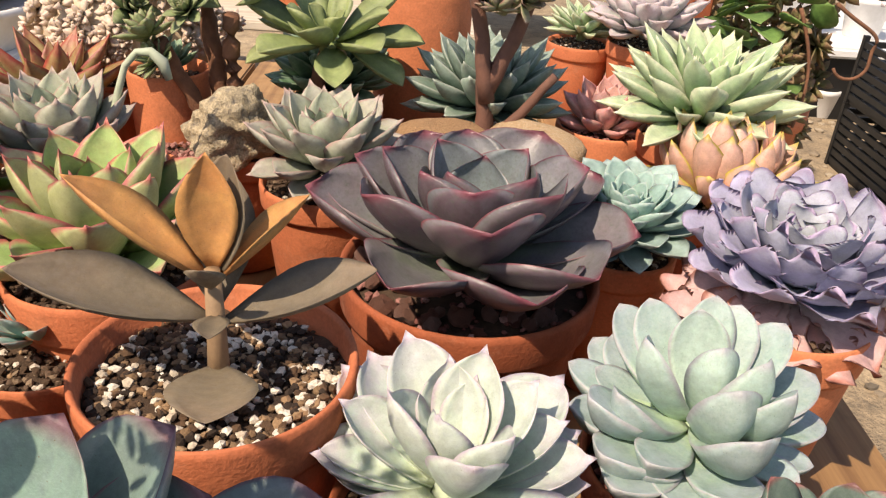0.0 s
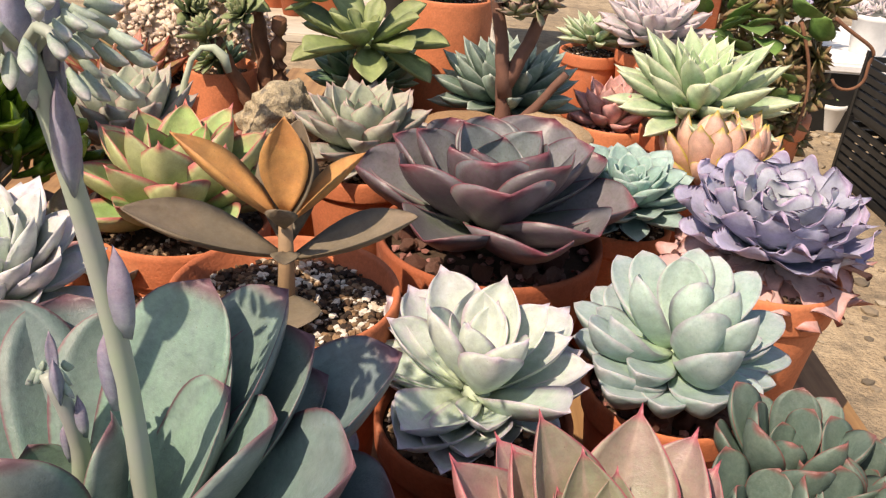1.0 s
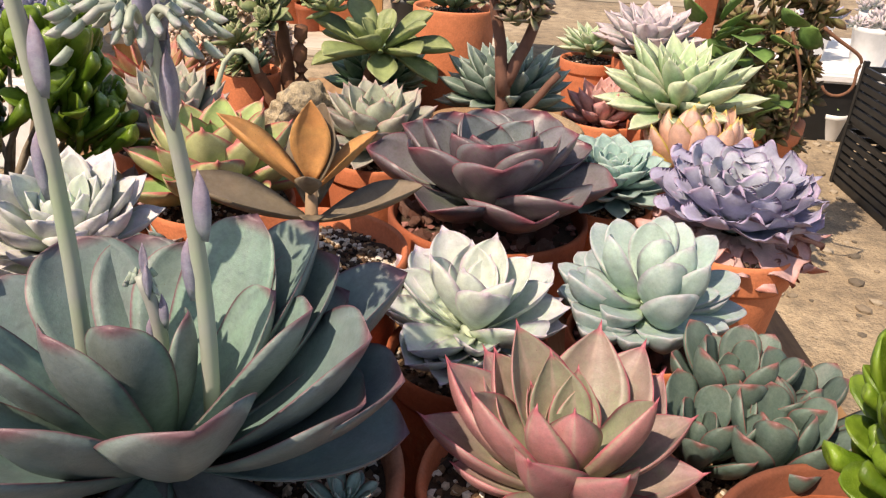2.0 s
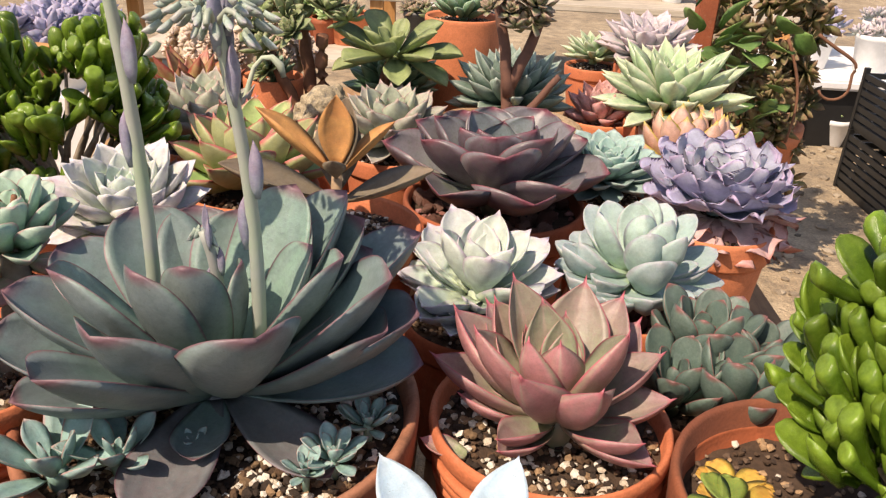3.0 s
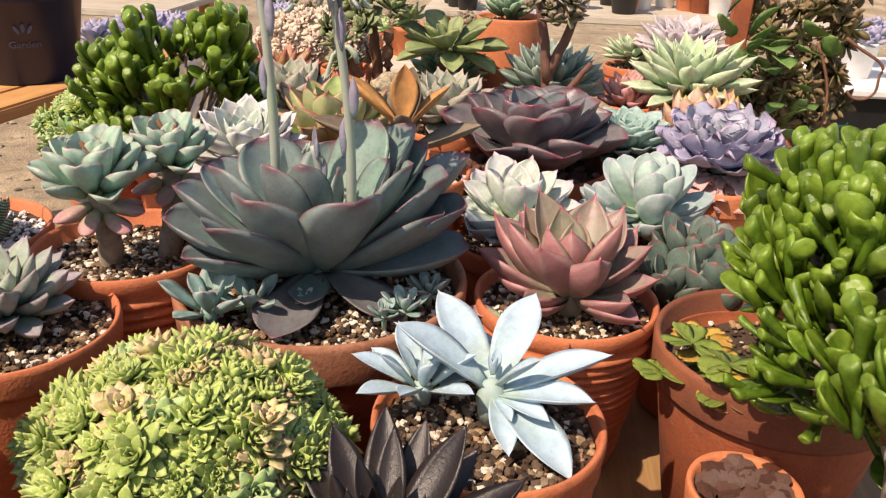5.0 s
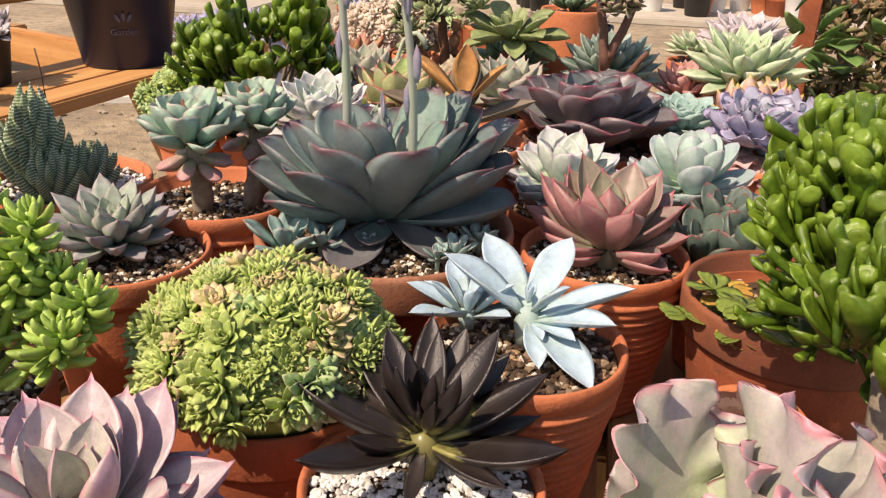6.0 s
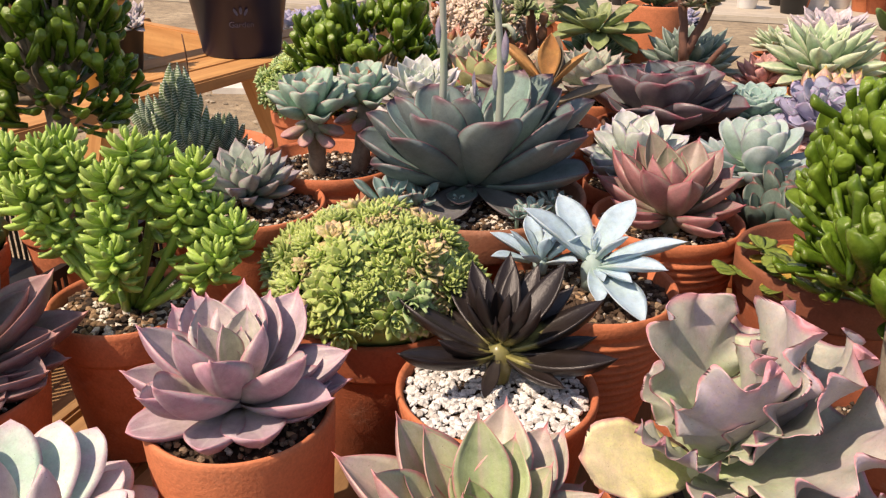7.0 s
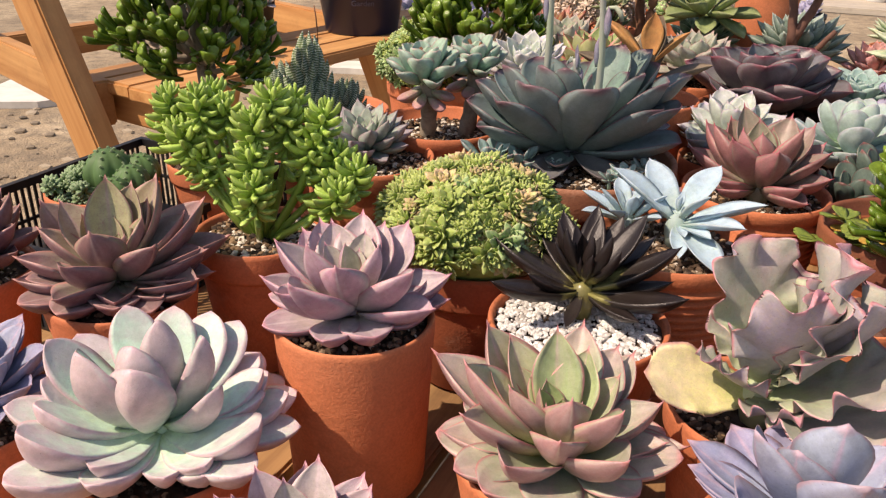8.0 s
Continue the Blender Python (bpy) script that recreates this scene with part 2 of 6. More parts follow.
def pot(parent, r, h, style="lip", mat=POT_A, fill="grit", depth=0.012, taper=0.72, seed=0, grains=350, grain=0.005, lip=0.022, mat_rim=None):
    """A clay pot with its bed of soil; returns the bed and its height."""
    rng = random.Random(seed + 17)
    t = max(0.005, r * 0.07)
    rb = r * taper
    if style == "ring":
        n = 64
        prof = [(rb * 0.9, 0.0), (rb, 0.002)]
        for i in range(1, n):
            k = i / n
            z = 0.004 + (h - 0.022) * k
            rr = rb + (r * 0.965 - rb) * k
            prof.append((rr + (0.0018, 0.0022, 0.0015, -0.0040)[i % 4] * rng.uniform(0.6, 1.3), z))
        prof += [(r * 0.965, h - 0.016), (r * 0.99, h - 0.012), (r, h - 0.006), (r * 0.99, h - 0.001), (r * 0.965, h), (r - t, h - 0.003), (r - t * 1.3, h - depth - 0.012), (r * 0.1, h - depth - 0.014)]
        body = part("pot", lathe(prof, 64, 0.006, seed), mat, parent, "ringed terracotta pot")
    elif style == "lip":
        prof = [(rb * 0.92, 0.0), (rb, 0.004), (r * 0.93, h - lip - 0.001), (r * 0.93, h - lip * 0.5), (r - t * 1.2, h - lip * 0.6), (r - t * 1.6, h - depth - 0.014), (r * 0.1, h - depth - 0.016)]
        body = part("pot", lathe(prof, 56, 0.004, seed), mat, parent, "tapered terracotta pot")
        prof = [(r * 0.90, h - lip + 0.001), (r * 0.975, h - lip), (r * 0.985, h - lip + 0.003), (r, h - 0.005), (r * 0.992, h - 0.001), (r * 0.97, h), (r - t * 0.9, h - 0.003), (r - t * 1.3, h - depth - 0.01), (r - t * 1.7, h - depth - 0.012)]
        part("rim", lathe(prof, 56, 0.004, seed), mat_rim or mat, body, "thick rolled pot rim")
    else:
        prof = [(rb * 0.97, 0.0), (rb, 0.003), (rb + (r - rb) * 0.5, h * 0.5), (r, h - 0.006), (r * 0.995, h - 0.002), (r * 0.975, h), (r - t, h - 0.003), (r - t * 1.2, h - depth - 0.012), (r * 0.1, h - depth - 0.014)]
        body = part("pot", lathe(prof, 64, 0.003, seed), mat, parent, "plain straight terracotta pot")
    zs = h - depth
    bm = bmesh.new()
    bmesh.ops.create_circle(bm, cap_ends=False, segments=40, radius=r - t * 1.15)
    bmesh.ops.triangle_fill(bm, use_beauty=True, edges=bm.edges[:])
    bmesh.ops.subdivide_edges(bm, edges=bm.edges[:], cuts=3, use_grid_fill=True)
    for v in bm.verts:
        v.co.z = zs + 0.0035 * noise.noise(v.co * 60 + Vector((seed, 0, 0))) - 0.002
    bed = part("soil", bm, SOIL, parent, "dark crumbly potting soil")
    looks = {"grit": (GRIT, "brown grit with pale bits"), "perlite": (PERLITE, "white perlite and bark chips"), "white": (WHITE_GRIT, "white gravel"), "pink": (PINK_GRIT, "pink lava grit")}
    if fill in looks:
        scatter("gravel", looks[fill][0], bed, r - t * 1.6, zs, grains, grain, rng, looks[fill][1])
    elif fill == "lava":
        scatter("gravel", PINK_GRIT, bed, r - t * 1.7, zs, 150, 0.007, rng, "reddish lava grit")
        for i in range(70):
            a, d = rng.uniform(0, 6.283), (r - t * 2.2) * math.sqrt(rng.uniform(0.12, 1))
            s = rng.uniform(0.010, 0.019)
            part("stone", LAVA_MESHES[i % 6], None, bed, m=pose(d * math.cos(a), d * math.sin(a), zs + s * 0.25, rng.uniform(-40, 40), rng.uniform(-40, 40), rng.uniform(0, 360)) @ Matrix.Diagonal((s, s * rng.uniform(0.7, 1.3), s, 1)), smooth=False)
    return bed, zs


def width_at(v, p, base, a, b):
    if v < p:
        return base + (1 - base) * math.sin(math.pi / 2 * v / p) ** a
    return max(0.0, math.cos(math.pi / 2 * (v - p) / (1 - p))) ** b


def leaf_arrays(W=0.42, thick=0.10, p=0.62, base=0.35, a=1.0, b=0.7, cup=0.25, curve=0.35, mucro=0.05, wave=0.0, waves=5.0, keel=0.25, nu=5, nv=9, seed=0, twist=0.0, fold=0.0, lobe=1.7):
    """A closed fleshy leaf of unit length: along +Y, upper face to +Z. Corners, faces, and the skin coordinates of each corner."""
    rng = random.Random(seed)
    ph = rng.uniform(0, 6.28)
    V, S, faces = [], [], []
    y = z = 0.0
    prev = 0.0
    vs = [(i / (nv - 1)) for i in range(nv)]
    vs = [1 - (1 - v) ** 1.6 for v in vs]
    ring_n = 2 * nu - 2
    last = nv - 1
    for i, v in enumerate(vs):
        ang = curve * (v - 0.35)
        y += (v - prev) * math.cos(ang)
        z += (v - prev) * math.sin(ang)
        prev = v
        if i == last:
            V.append((0.0, y + mucro * math.cos(ang), z + mucro * math.sin(ang)))
            S.append((0.5, 1.0, 0.5))
            break
        w = 0.5 * W * max(width_at(v, p, base, a, b), 0.02)
        tk = thick * (0.75 + 0.25 * math.sin(math.pi * min(1, v * 1.1))) * (1 - 0.85 * max(0, (v - 0.7) / 0.3) ** 2)
        nx, nz = -math.sin(ang), math.cos(ang)
        tw = twist * v
        def place(s, off):
            e = s * s
            slide = 0.0
            zz = cup * w * 2 * e + fold * w * abs(s) + off
            if wave:
                th = math.atan2(s * w, (v - 0.42) * 0.8)
                near = max(abs(s) ** 3, max(0.0, (v - 0.72) / 0.28) ** 2)
                zz += wave * near * min(1, v * 1.8) * (math.sin(waves * th + ph + 0.9 * math.sin(2.3 * th + ph)) + 0.22 * math.sin(waves * 2.3 * th + 2.1 * ph))
            x = s * w
            if wave:
                k = lobe * wave * near * (math.sin(waves * th + 1.3 + ph) + 0.25 * math.sin(waves * 1.9 * th + 3 * ph)) * min(1, v * 1.8)
                x *= 1 + k
                slide = (v - 0.42) * k
            x2, z2 = x * math.cos(tw) - zz * math.sin(tw), x * math.sin(tw) + zz * math.cos(tw)
            return (x2, y + nx * z2 + slide * nz, z + nz * z2 - slide * nx)
        for j in range(nu):
            s = -1 + 2 * j / (nu - 1)
            V.append(place(s, 0.28 * tk * (1 - s * s)))
            S.append(((s + 1) / 2, v, 0.0))
        for j in range(nu - 2, 0, -1):
            s = -1 + 2 * j / (nu - 1)
            V.append(place(s, -tk * ((1 - keel) * (1 - s * s) + keel * (1 - abs(s)))))
            S.append(((s + 1) / 2, v, 1.0))
    for i in range(last - 1):
        o, q = i * ring_n, (i + 1) * ring_n
        for j in range(ring_n):
            k = (j + 1) % ring_n
            faces.append((o + j, o + k, q + k, q + j))
    o = (last - 1) * ring_n
    tip = len(V) - 1
    for j in range(ring_n):
        faces.append((o + j, o + (j + 1) % ring_n, tip))
    faces.append(tuple(range(ring_n - 1, -1, -1)))
    return V, faces, S


def mesh_of(name, pieces, mat):
    """One mesh from leaf pieces, each (corners, faces, skin coordinates, matrix)."""
    V, Fc, S = [], [], []
    for v, f, s, m in pieces:
        o = len(V)
        V += [tuple(m @ Vector(q)) for q in v] if m is not None else v
        Fc += [[i + o for i in g] for g in f]
        S += s
    me = bpy.data.meshes.new(name)
    me.from_pydata(V, [], Fc)
    idx = np.zeros(len(me.loops), dtype=np.int32)
    me.loops.foreach_get("vertex_index", idx)
    skin = np.array(S, dtype=np.float32)[idx]
    me.uv_layers.new(name="skin").data.foreach_set("uv", skin[:, :2].ravel())
    me.uv_layers.new(name="under").data.foreach_set("uv", np.repeat(skin[:, 2], 2))
    me.materials.append(mat)
    me.shade_smooth()
    return me


def leaf_meshes(mat, count=3, name="leaf", **kw):
    out = []
    for i in range(count):
        k = dict(kw)
        k["seed"] = kw.get("seed", 0) * 7 + i
        k["curve"] = kw.get("curve", 0.35) * (1 + 0.25 * (i - 1))
        k["W"] = kw.get("W", 0.42) * (1 + 0.07 * (i - 1))
        v, f, s = leaf_arrays(**k)
        out.append(mesh_of(name, [(v, f, s, None)], mat))
    return out


CUPPED = dict(W=0.60, thick=0.085, p=0.54, base=0.46, b=0.72, cup=0.32, curve=0.50, mucro=0.06, nu=9, nv=18)


PLUMP = dict(W=0.66, thick=0.17, p=0.60, base=0.45, b=0.5, cup=0.12, curve=0.45, mucro=0.02, nu=7, nv=14)


def rosette(parent, at, R, n, meshes, el=(82, 12), l_in=0.28, l_pow=0.7, e_pow=0.8, rise=0.012, spread=0.25, phase=0.0, tilt=(0, 0), jit=5.0, seed=0, mat=None, inner=None, hand=1, name="rosette", label="", drop=0.15, gap=None):
    """A spiral of leaves round a short stem, the leaves being parts of it."""
    rng = random.Random(seed + 5)
    n = round(n * 1.42)
    T = Matrix.Translation(at) @ pose(0, 0, 0, tilt[0], tilt[1], 0)
    bm = lathe([(R * 0.10, -0.012), (R * 0.13, 0.0), (R * 0.10, rise * 0.2), (R * 0.03, rise * 0.3)], 10)
    stem = part(name, bm, mat or meshes[0].materials[0], parent, label, m=T)
    for i in range(n):
        f = (i + 0.5) / n
        az = hand * i * 137.508 + phase + rng.uniform(-jit, jit)
        e = el[0] + (el[1] - el[0]) * f ** (e_pow * 1.1) + rng.uniform(-jit, jit) * 0.7
        L = R * 0.76 * (0.18 + 0.82 * min(1.0, f / (0.62 - 0.35 * l_in)) ** l_pow) * rng.uniform(0.93, 1.05) * (1 - drop * max(0.0, (f - 0.7) / 0.3))
        if gap and f > gap[2] and gap[0] < az % 360 < gap[1]:
            continue
        r0 = R * spread * 0.9 * f ** 0.8
        z0 = rise * 0.35 * (1 - f)
        src = inner if inner and f < 0.35 else meshes
        me = src[i % len(src)]
        m = pose(0, 0, z0, 0, 0, az) @ pose(0, r0, 0, e, rng.uniform(-jit, jit) * 0.6, 0) @ Matrix.Diagonal((L, L, L, 1))
        part("leaf", me, None, stem, m=m, smooth=False).color = (f, f, f, 1)
    return stem


def tipped(parent, heart, tips, meshes, inner=None, base=0.010, rise=0.014, core=6, back=5, skirt=0, low=None, seed=0, name="rosette", label=""):
    """A rosette whose leaves reach out from the heart to tips given in millimetres from it, with a bud of young leaves and low ones behind."""
    rng = random.Random(seed + 3)
    far = max(Vector(q).length for q in tips) / 1000
    stem = part(name, lathe([(far * 0.09, -0.022), (far * 0.12, -0.004), (far * 0.09, rise * 0.4), (far * 0.03, rise * 0.7)], 10), meshes[0].materials[0], parent, label, m=Matrix.Translation(heart))
    rows = [Vector(q) / 1000 for q in tips]
    for i in range(core):
        a, e = i * 2.4 + seed, radians(86 - 3.2 * i)
        rows.append(Vector((math.cos(a) * math.cos(e), math.sin(a) * math.cos(e), math.sin(e))) * far * (0.30 + 0.035 * i))
    for i in range(back):
        a, e = radians(90 + (i - (back - 1) / 2) * 34 + rng.uniform(-8, 8)), radians(rng.uniform(4, 16))
        rows.append(Vector((math.cos(a) * math.cos(e), math.sin(a) * math.cos(e), math.sin(e))) * far * 0.82)
    for i in range(skirt):
        a, e = i * 2.4 + 0.7, radians(rng.uniform(2, 13))
        rows.append(Vector((math.cos(a) * math.cos(e), math.sin(a) * math.cos(e), math.sin(e))) * far * rng.uniform(0.62, 0.76))
    for i, v in enumerate(rows):
        flat = max(1e-4, math.hypot(v.x, v.y))
        el = math.atan2(v.z, flat)
        root = Vector((v.x / flat, v.y / flat, 0)) * base * math.cos(el) + Vector((0, 0, rise * max(0.0, math.sin(el)) ** 2))
        src = low if low and i >= len(rows) - skirt else inner if inner and el > 0.95 else meshes
        me = src[i % len(src)]
        end = me.vertices[len(me.vertices) - 1].co
        w = v - root
        L = w.length / math.hypot(end.y, end.z)
        lift = math.atan2(w.z, math.hypot(w.x, w.y)) - math.atan2(end.z, end.y)
        m = Matrix.Translation(root) @ pose(0, 0, 0, 0, 0, math.degrees(math.atan2(-v.x, v.y))) @ pose(0, 0, 0, math.degrees(lift), rng.uniform(-6, 6), 0) @ Matrix.Diagonal((L * rng.uniform(0.94, 1.06), L, L, 1))
        f = min(1.0, max(0.0, (1.08 - math.degrees(el) / 78) * (0.55 + 0.45 * v.length / far)))
        part("leaf", me, None, stem, m=m, smooth=False).color = (f, f, f, 1)
    return stem


def tube(points, radii, seg=8):
    """A bent, tapering stem through points."""
    bm = bmesh.new()
    pts = [Vector(p) for p in points]
    rings = []
    for i, p in enumerate(pts):
        d = (pts[min(i + 1, len(pts) - 1)] - pts[max(i - 1, 0)]).normalized()
        q = d.to_track_quat("Z", "Y").to_matrix()
        rings.append([bm.verts.new(p + q @ Vector((radii[i] * math.cos(2 * math.pi * j / seg), radii[i] * math.sin(2 * math.pi * j / seg), 0))) for j in range(seg)])
    for a, b in zip(rings, rings[1:]):
        for j in range(seg):
            k = (j + 1) % seg
            bm.faces.new((a[j], a[k], b[k], b[j]))
    bm.faces.new(list(reversed(rings[0])))
    bm.faces.new(rings[-1])
    return bm


def arc(a, b, bend, n=8, wob=0.0, seed=0):
    """Points from a to b, bowed by the vector bend."""
    a, b, bend = Vector(a), Vector(b), Vector(bend)
    rng = random.Random(seed)
    return [a.lerp(b, i / n) + bend * math.sin(math.pi * i / n) + Vector((rng.uniform(-wob, wob), rng.uniform(-wob, wob), 0)) for i in range(n + 1)]


def taper(r0, r1, n=8):
    return [r0 + (r1 - r0) * i / n for i in range(n + 1)]


def box(bm, x0, x1, y0, y1, z0, z1, bevel=0.0):
    r = bmesh.ops.create_cube(bm, size=1.0, matrix=Matrix.Translation(((x0 + x1) / 2, (y0 + y1) / 2, (z0 + z1) / 2)) @ Matrix.Diagonal((x1 - x0, y1 - y0, z1 - z0, 1)))
    if bevel:
        es = list({e for v in r["verts"] for e in v.link_edges})
        bmesh.ops.bevel(bm, geom=es, offset=bevel, segments=2, affect="EDGES")
    return bm


def beam(name, parent, a, b, w, h, mat, label="", bevel=0.004):
    """A sawn bar from a to b."""
    a, b = Vector(a), Vector(b)
    d = b - a
    bm = box(bmesh.new(), -w / 2, w / 2, -h / 2, h / 2, 0, d.length, bevel)
    return part(name, bm, mat, parent, label, m=Matrix.Translation(a) @ d.to_track_quat("Z", "Y").to_matrix().to_4x4(), smooth=False)


# ---- setting ----
def ground_material():
    n = Nodes("dirt", 0.95)
    obj = n.coord("Object")
    a, b, c = n.noise(1.6, 6, obj, 0.65), n.noise(14, 6, obj, 0.7), n.noise(120, 4, obj)
    col = n.ramp(a, [(0.3, C("84745f")), (0.5, C("ab977a")), (0.7, C("cdb898"))])
    col = n.mix(n.ramp(b, [(0.45, 0.0), (0.7, 0.8)]), col, C("6b6152"))
    col = n.mix(1.0, col, n.ramp(c, [(0.3, 0.75), (0.7, 1.15)]), "MULTIPLY")
    n.bump(n.math("ADD", n.math("MULTIPLY", b, 3.0), c), 0.8, 0.01)
    return n.done(col)


GROUND_Z = -0.50
bm = bmesh.new()
bmesh.ops.create_grid(bm, x_segments=60, y_segments=60, size=60)
ground = tagged(part("ground", bm, ground_material(), None, m=pose(0, 0, GROUND_Z)), "trodden grey-brown dirt floor of the nursery", "ground", kind="structure")


def table():
    """The low slatted table of rough planks that all the pots stand on."""
    t = thing("plank_table", "low weathered wooden plank table crowded with pots", "table", 0, 0, GROUND_Z)
    H = -GROUND_Z
    rng = random.Random(4)
    x = -0.625
    while x < 0.36:
        w = 0.093
        bm = box(bmesh.new(), 0, w, -0.95 + rng.uniform(-0.01, 0.01), 1.50, H - 0.022, H + rng.uniform(-0.0015, 0.0), 0.003)
        part("plank", bm, TABLE_WOOD, t, m=pose(x, 0, 0), smooth=False)
        x += w + 0.009
    for y in (-0.8, 0.1, 1.3):
        beam("crossbar", t, (-0.61, y, H - 0.06), (0.34, y, H - 0.06), 0.07, 0.06, TABLE_WOOD)
        for lx in (-0.56, 0.28):
            beam("leg", t, (lx, y + 0.06, 0), (lx, y + 0.06, H - 0.03), 0.07, 0.05, TABLE_WOOD)
    return t


table()

# ---- plants ----
GROUP = "potted succulents on the table"


def potted(name, label, x, y, r, h, category="succulent", z=0.0, **kw):
    t = thing(name, label, category, x, y, z, GROUP)
    bed, zs = pot(t, r, h, seed=int(abs(x) * 991 + abs(y) * 577), **kw)
    return t, bed, zs


# big dark purple rosette
DARK = leaf_material("plum_leaf", C("728266"), C("727274"), C("70646a"), C("743644"), 0.018, 0.32, 0.3, 0.05, C("4c5a44"), mid_at=0.5, under=C("5c444c"), young=C("68787a"), old=C("60583f"), streak=C("706e76"))
PLUM_TIPS = [(8, -103, 75), (-4, -60, 80), (-118, 6, 50), (-55, -106, 37), (-72, -55, 71), (-68, 23, 73), (-85, 19, 70), (-37, -23, 76), (-42, 94, 62), (-29, 27, 81), (-20, -15, 74), (7, 24, 72), (-11, 65, 76), (36, 22, 80), (39, -36, 85), (54, -58, 84), (79, 9, 73), (53, 79, 73), (101, 56, 48), (116, -16, 36), (30, -116, 37), (69, -100, 46), (-108, 51, 35)]
t, bed, zs = potted("potted_echeveria", "dark plum-purple echeveria with red margins in a lava-topped pot", 0.038, 0.510, 0.096, 0.142, mat=POT_B, fill="lava", depth=0.014, taper=0.75, lip=0.03)
big = leaf_meshes(DARK, 3, W=0.74, thick=0.05, p=0.68, base=0.42, b=0.42, cup=0.26, curve=0.55, mucro=0.03, nu=9, nv=18, seed=1, wave=0.012, waves=2.5)
big_in = leaf_meshes(DARK, 3, W=0.82, thick=0.06, p=0.6, base=0.5, b=0.52, cup=0.36, curve=0.7, mucro=0.03, nu=9, nv=18, seed=2)
tipped(t, (-0.001, -0.005, 0.149), PLUM_TIPS, big, big_in, seed=1, core=3, back=4)

# copper kalanchoe
KAL = leaf_material("copper_leaf", C("665a46"), C("6e624e"), C("766652"), None, 0.05, 0.65, 0.15, 0.05, C("6c5e4e"))
KAL_NEW = leaf_material("copper_young_leaf", C("a87444"), C("bc8a50"), C("b47c48"), None, 0.05, 0.65, 0.2, 0.03)
t, bed, zs = potted("potted_kalanchoe", "copper-leaved kalanchoe on a bare stem in a perlite-topped terracotta pot", -0.099, 0.331, 0.072, 0.182, mat=POT_A, fill="perlite", depth=0.016, grains=1200, grain=0.0055, lip=0.03)
stem = part("stem", tube([(0, 0, zs - 0.01), (0.0, 0.003, zs + 0.03), (0, 0.004, zs + 0.064)], [0.0062, 0.0052, 0.004], 10), plain_material("kal_stem", C("8a7258"), C("a88c6c"), 80, 0.7), t, "pale brown fleshy stem")
kl = leaf_meshes(KAL, 3, W=0.50, thick=0.035, p=0.55, base=0.12, b=0.75, cup=0.22, curve=0.3, mucro=0.0, nu=7, nv=11, seed=3)
kn = leaf_meshes(KAL_NEW, 3, W=0.42, thick=0.035, p=0.55, base=0.15, b=0.8, cup=0.3, curve=0.25, mucro=0.02, nu=7, nv=11, seed=4)
for az, e, L, z, src, wide in ((98, 14, 0.096, 0.036, kl, 1), (-82, 16, 0.082, 0.034, kl, 1), (186, -4, 0.044, 0.010, kl, 2.2), (5, 58, 0.074, 0.040, kl, 1), (190, 12, 0.035, 0.040, kl, 1),
                               (94, 38, 0.078, 0.060, kn, 1), (-78, 42, 0.060, 0.060, kn, 1), (4, 86, 0.060, 0.062, kn, 1.15), (-25, 74, 0.062, 0.058, kl, 1), (182, 42, 0.030, 0.056, kl, 1.2)):
    part("leaf", src[int(az) % 3], None, stem, m=pose(0, 0.004, zs + z, 0, 0, az) @ pose(0, 0.004, 0, e, 0, 0) @ Matrix.Diagonal((L * wide, L, L, 1)), smooth=False)

# pale grey-white rosettes
WHITE = leaf_material("pale_bloom_leaf", C("b4c4a4", 0.88), C("b2c8b8", 0.88), C("c0bec2", 0.86), C("c4b6c2", 0.86), 0.05, 0.55, 0.12, 0.18, glow=0.3, young=C("c0ccbc"))
WHITE_B = leaf_material("pale_pink_leaf", C("acc098"), C("c4c8c0"), C("cebcc6"), C("ccccd0"), 0.05, 0.55, 0.15, 0.2, glow=0.25, young=C("a8c6ac"))
WHITE_TIPS = [(-21, 48, 61), (16, 33, 63), (-48, 60, 36), (-58, 59, 29), (-56, 20, 37), (-75, 47, 2), (-68, 5, 16), (-32, -3, 60), (-3, 33, 57), (12, 28, 49), (-11, -10, 58), (1, -41, 57), (22, -23, 57), (37, 25, 53), (58, 53, 33), (53, 13, 38), (66, 2, 27), (64, -5, 15), (39, -64, 41), (-42, -68, 28), (-44, -75, 23), (-21, -81, 13), (1, -60, 25), (-6, -77, 21)]
white = leaf_meshes(WHITE, 3, W=0.58, thick=0.07, p=0.66, base=0.42, b=0.52, cup=0.28, curve=0.45, mucro=0.07, nu=9, nv=18, seed=5)
white_in = leaf_meshes(WHITE, 3, W=0.64, thick=0.08, p=0.6, base=0.5, b=0.6, cup=0.36, curve=0.6, mucro=0.07, nu=9, nv=18, seed=6)
t, bed, zs = potted("potted_echeveria", "pale silvery white echeveria rosette in a small dark pot", 0.022, 0.282, 0.060, 0.132, mat=POT_B, fill="grit", depth=0.008)
tipped(t, (0, -0.004, 0.148), WHITE_TIPS, white, white_in, seed=2, core=5, skirt=8)
t, bed, zs = potted("potted_echeveria", "white and pink echeveria rosette in a terracotta pot", -0.240, 0.262, 0.036, 0.120, mat=POT_A, fill="grit", depth=0.008)
wb = leaf_meshes(WHITE_B, 3, W=0.52, thick=0.07, p=0.66, base=0.4, b=0.6, cup=0.22, curve=0.4, mucro=0.06, nu=5, nv=10, seed=7)
part("stem", tube([(0, 0, zs - 0.006), (0, 0, zs + 0.05), (0, 0, zs + 0.090)], [0.008, 0.0075, 0.007], 9), BARK, t, "short bare stem")
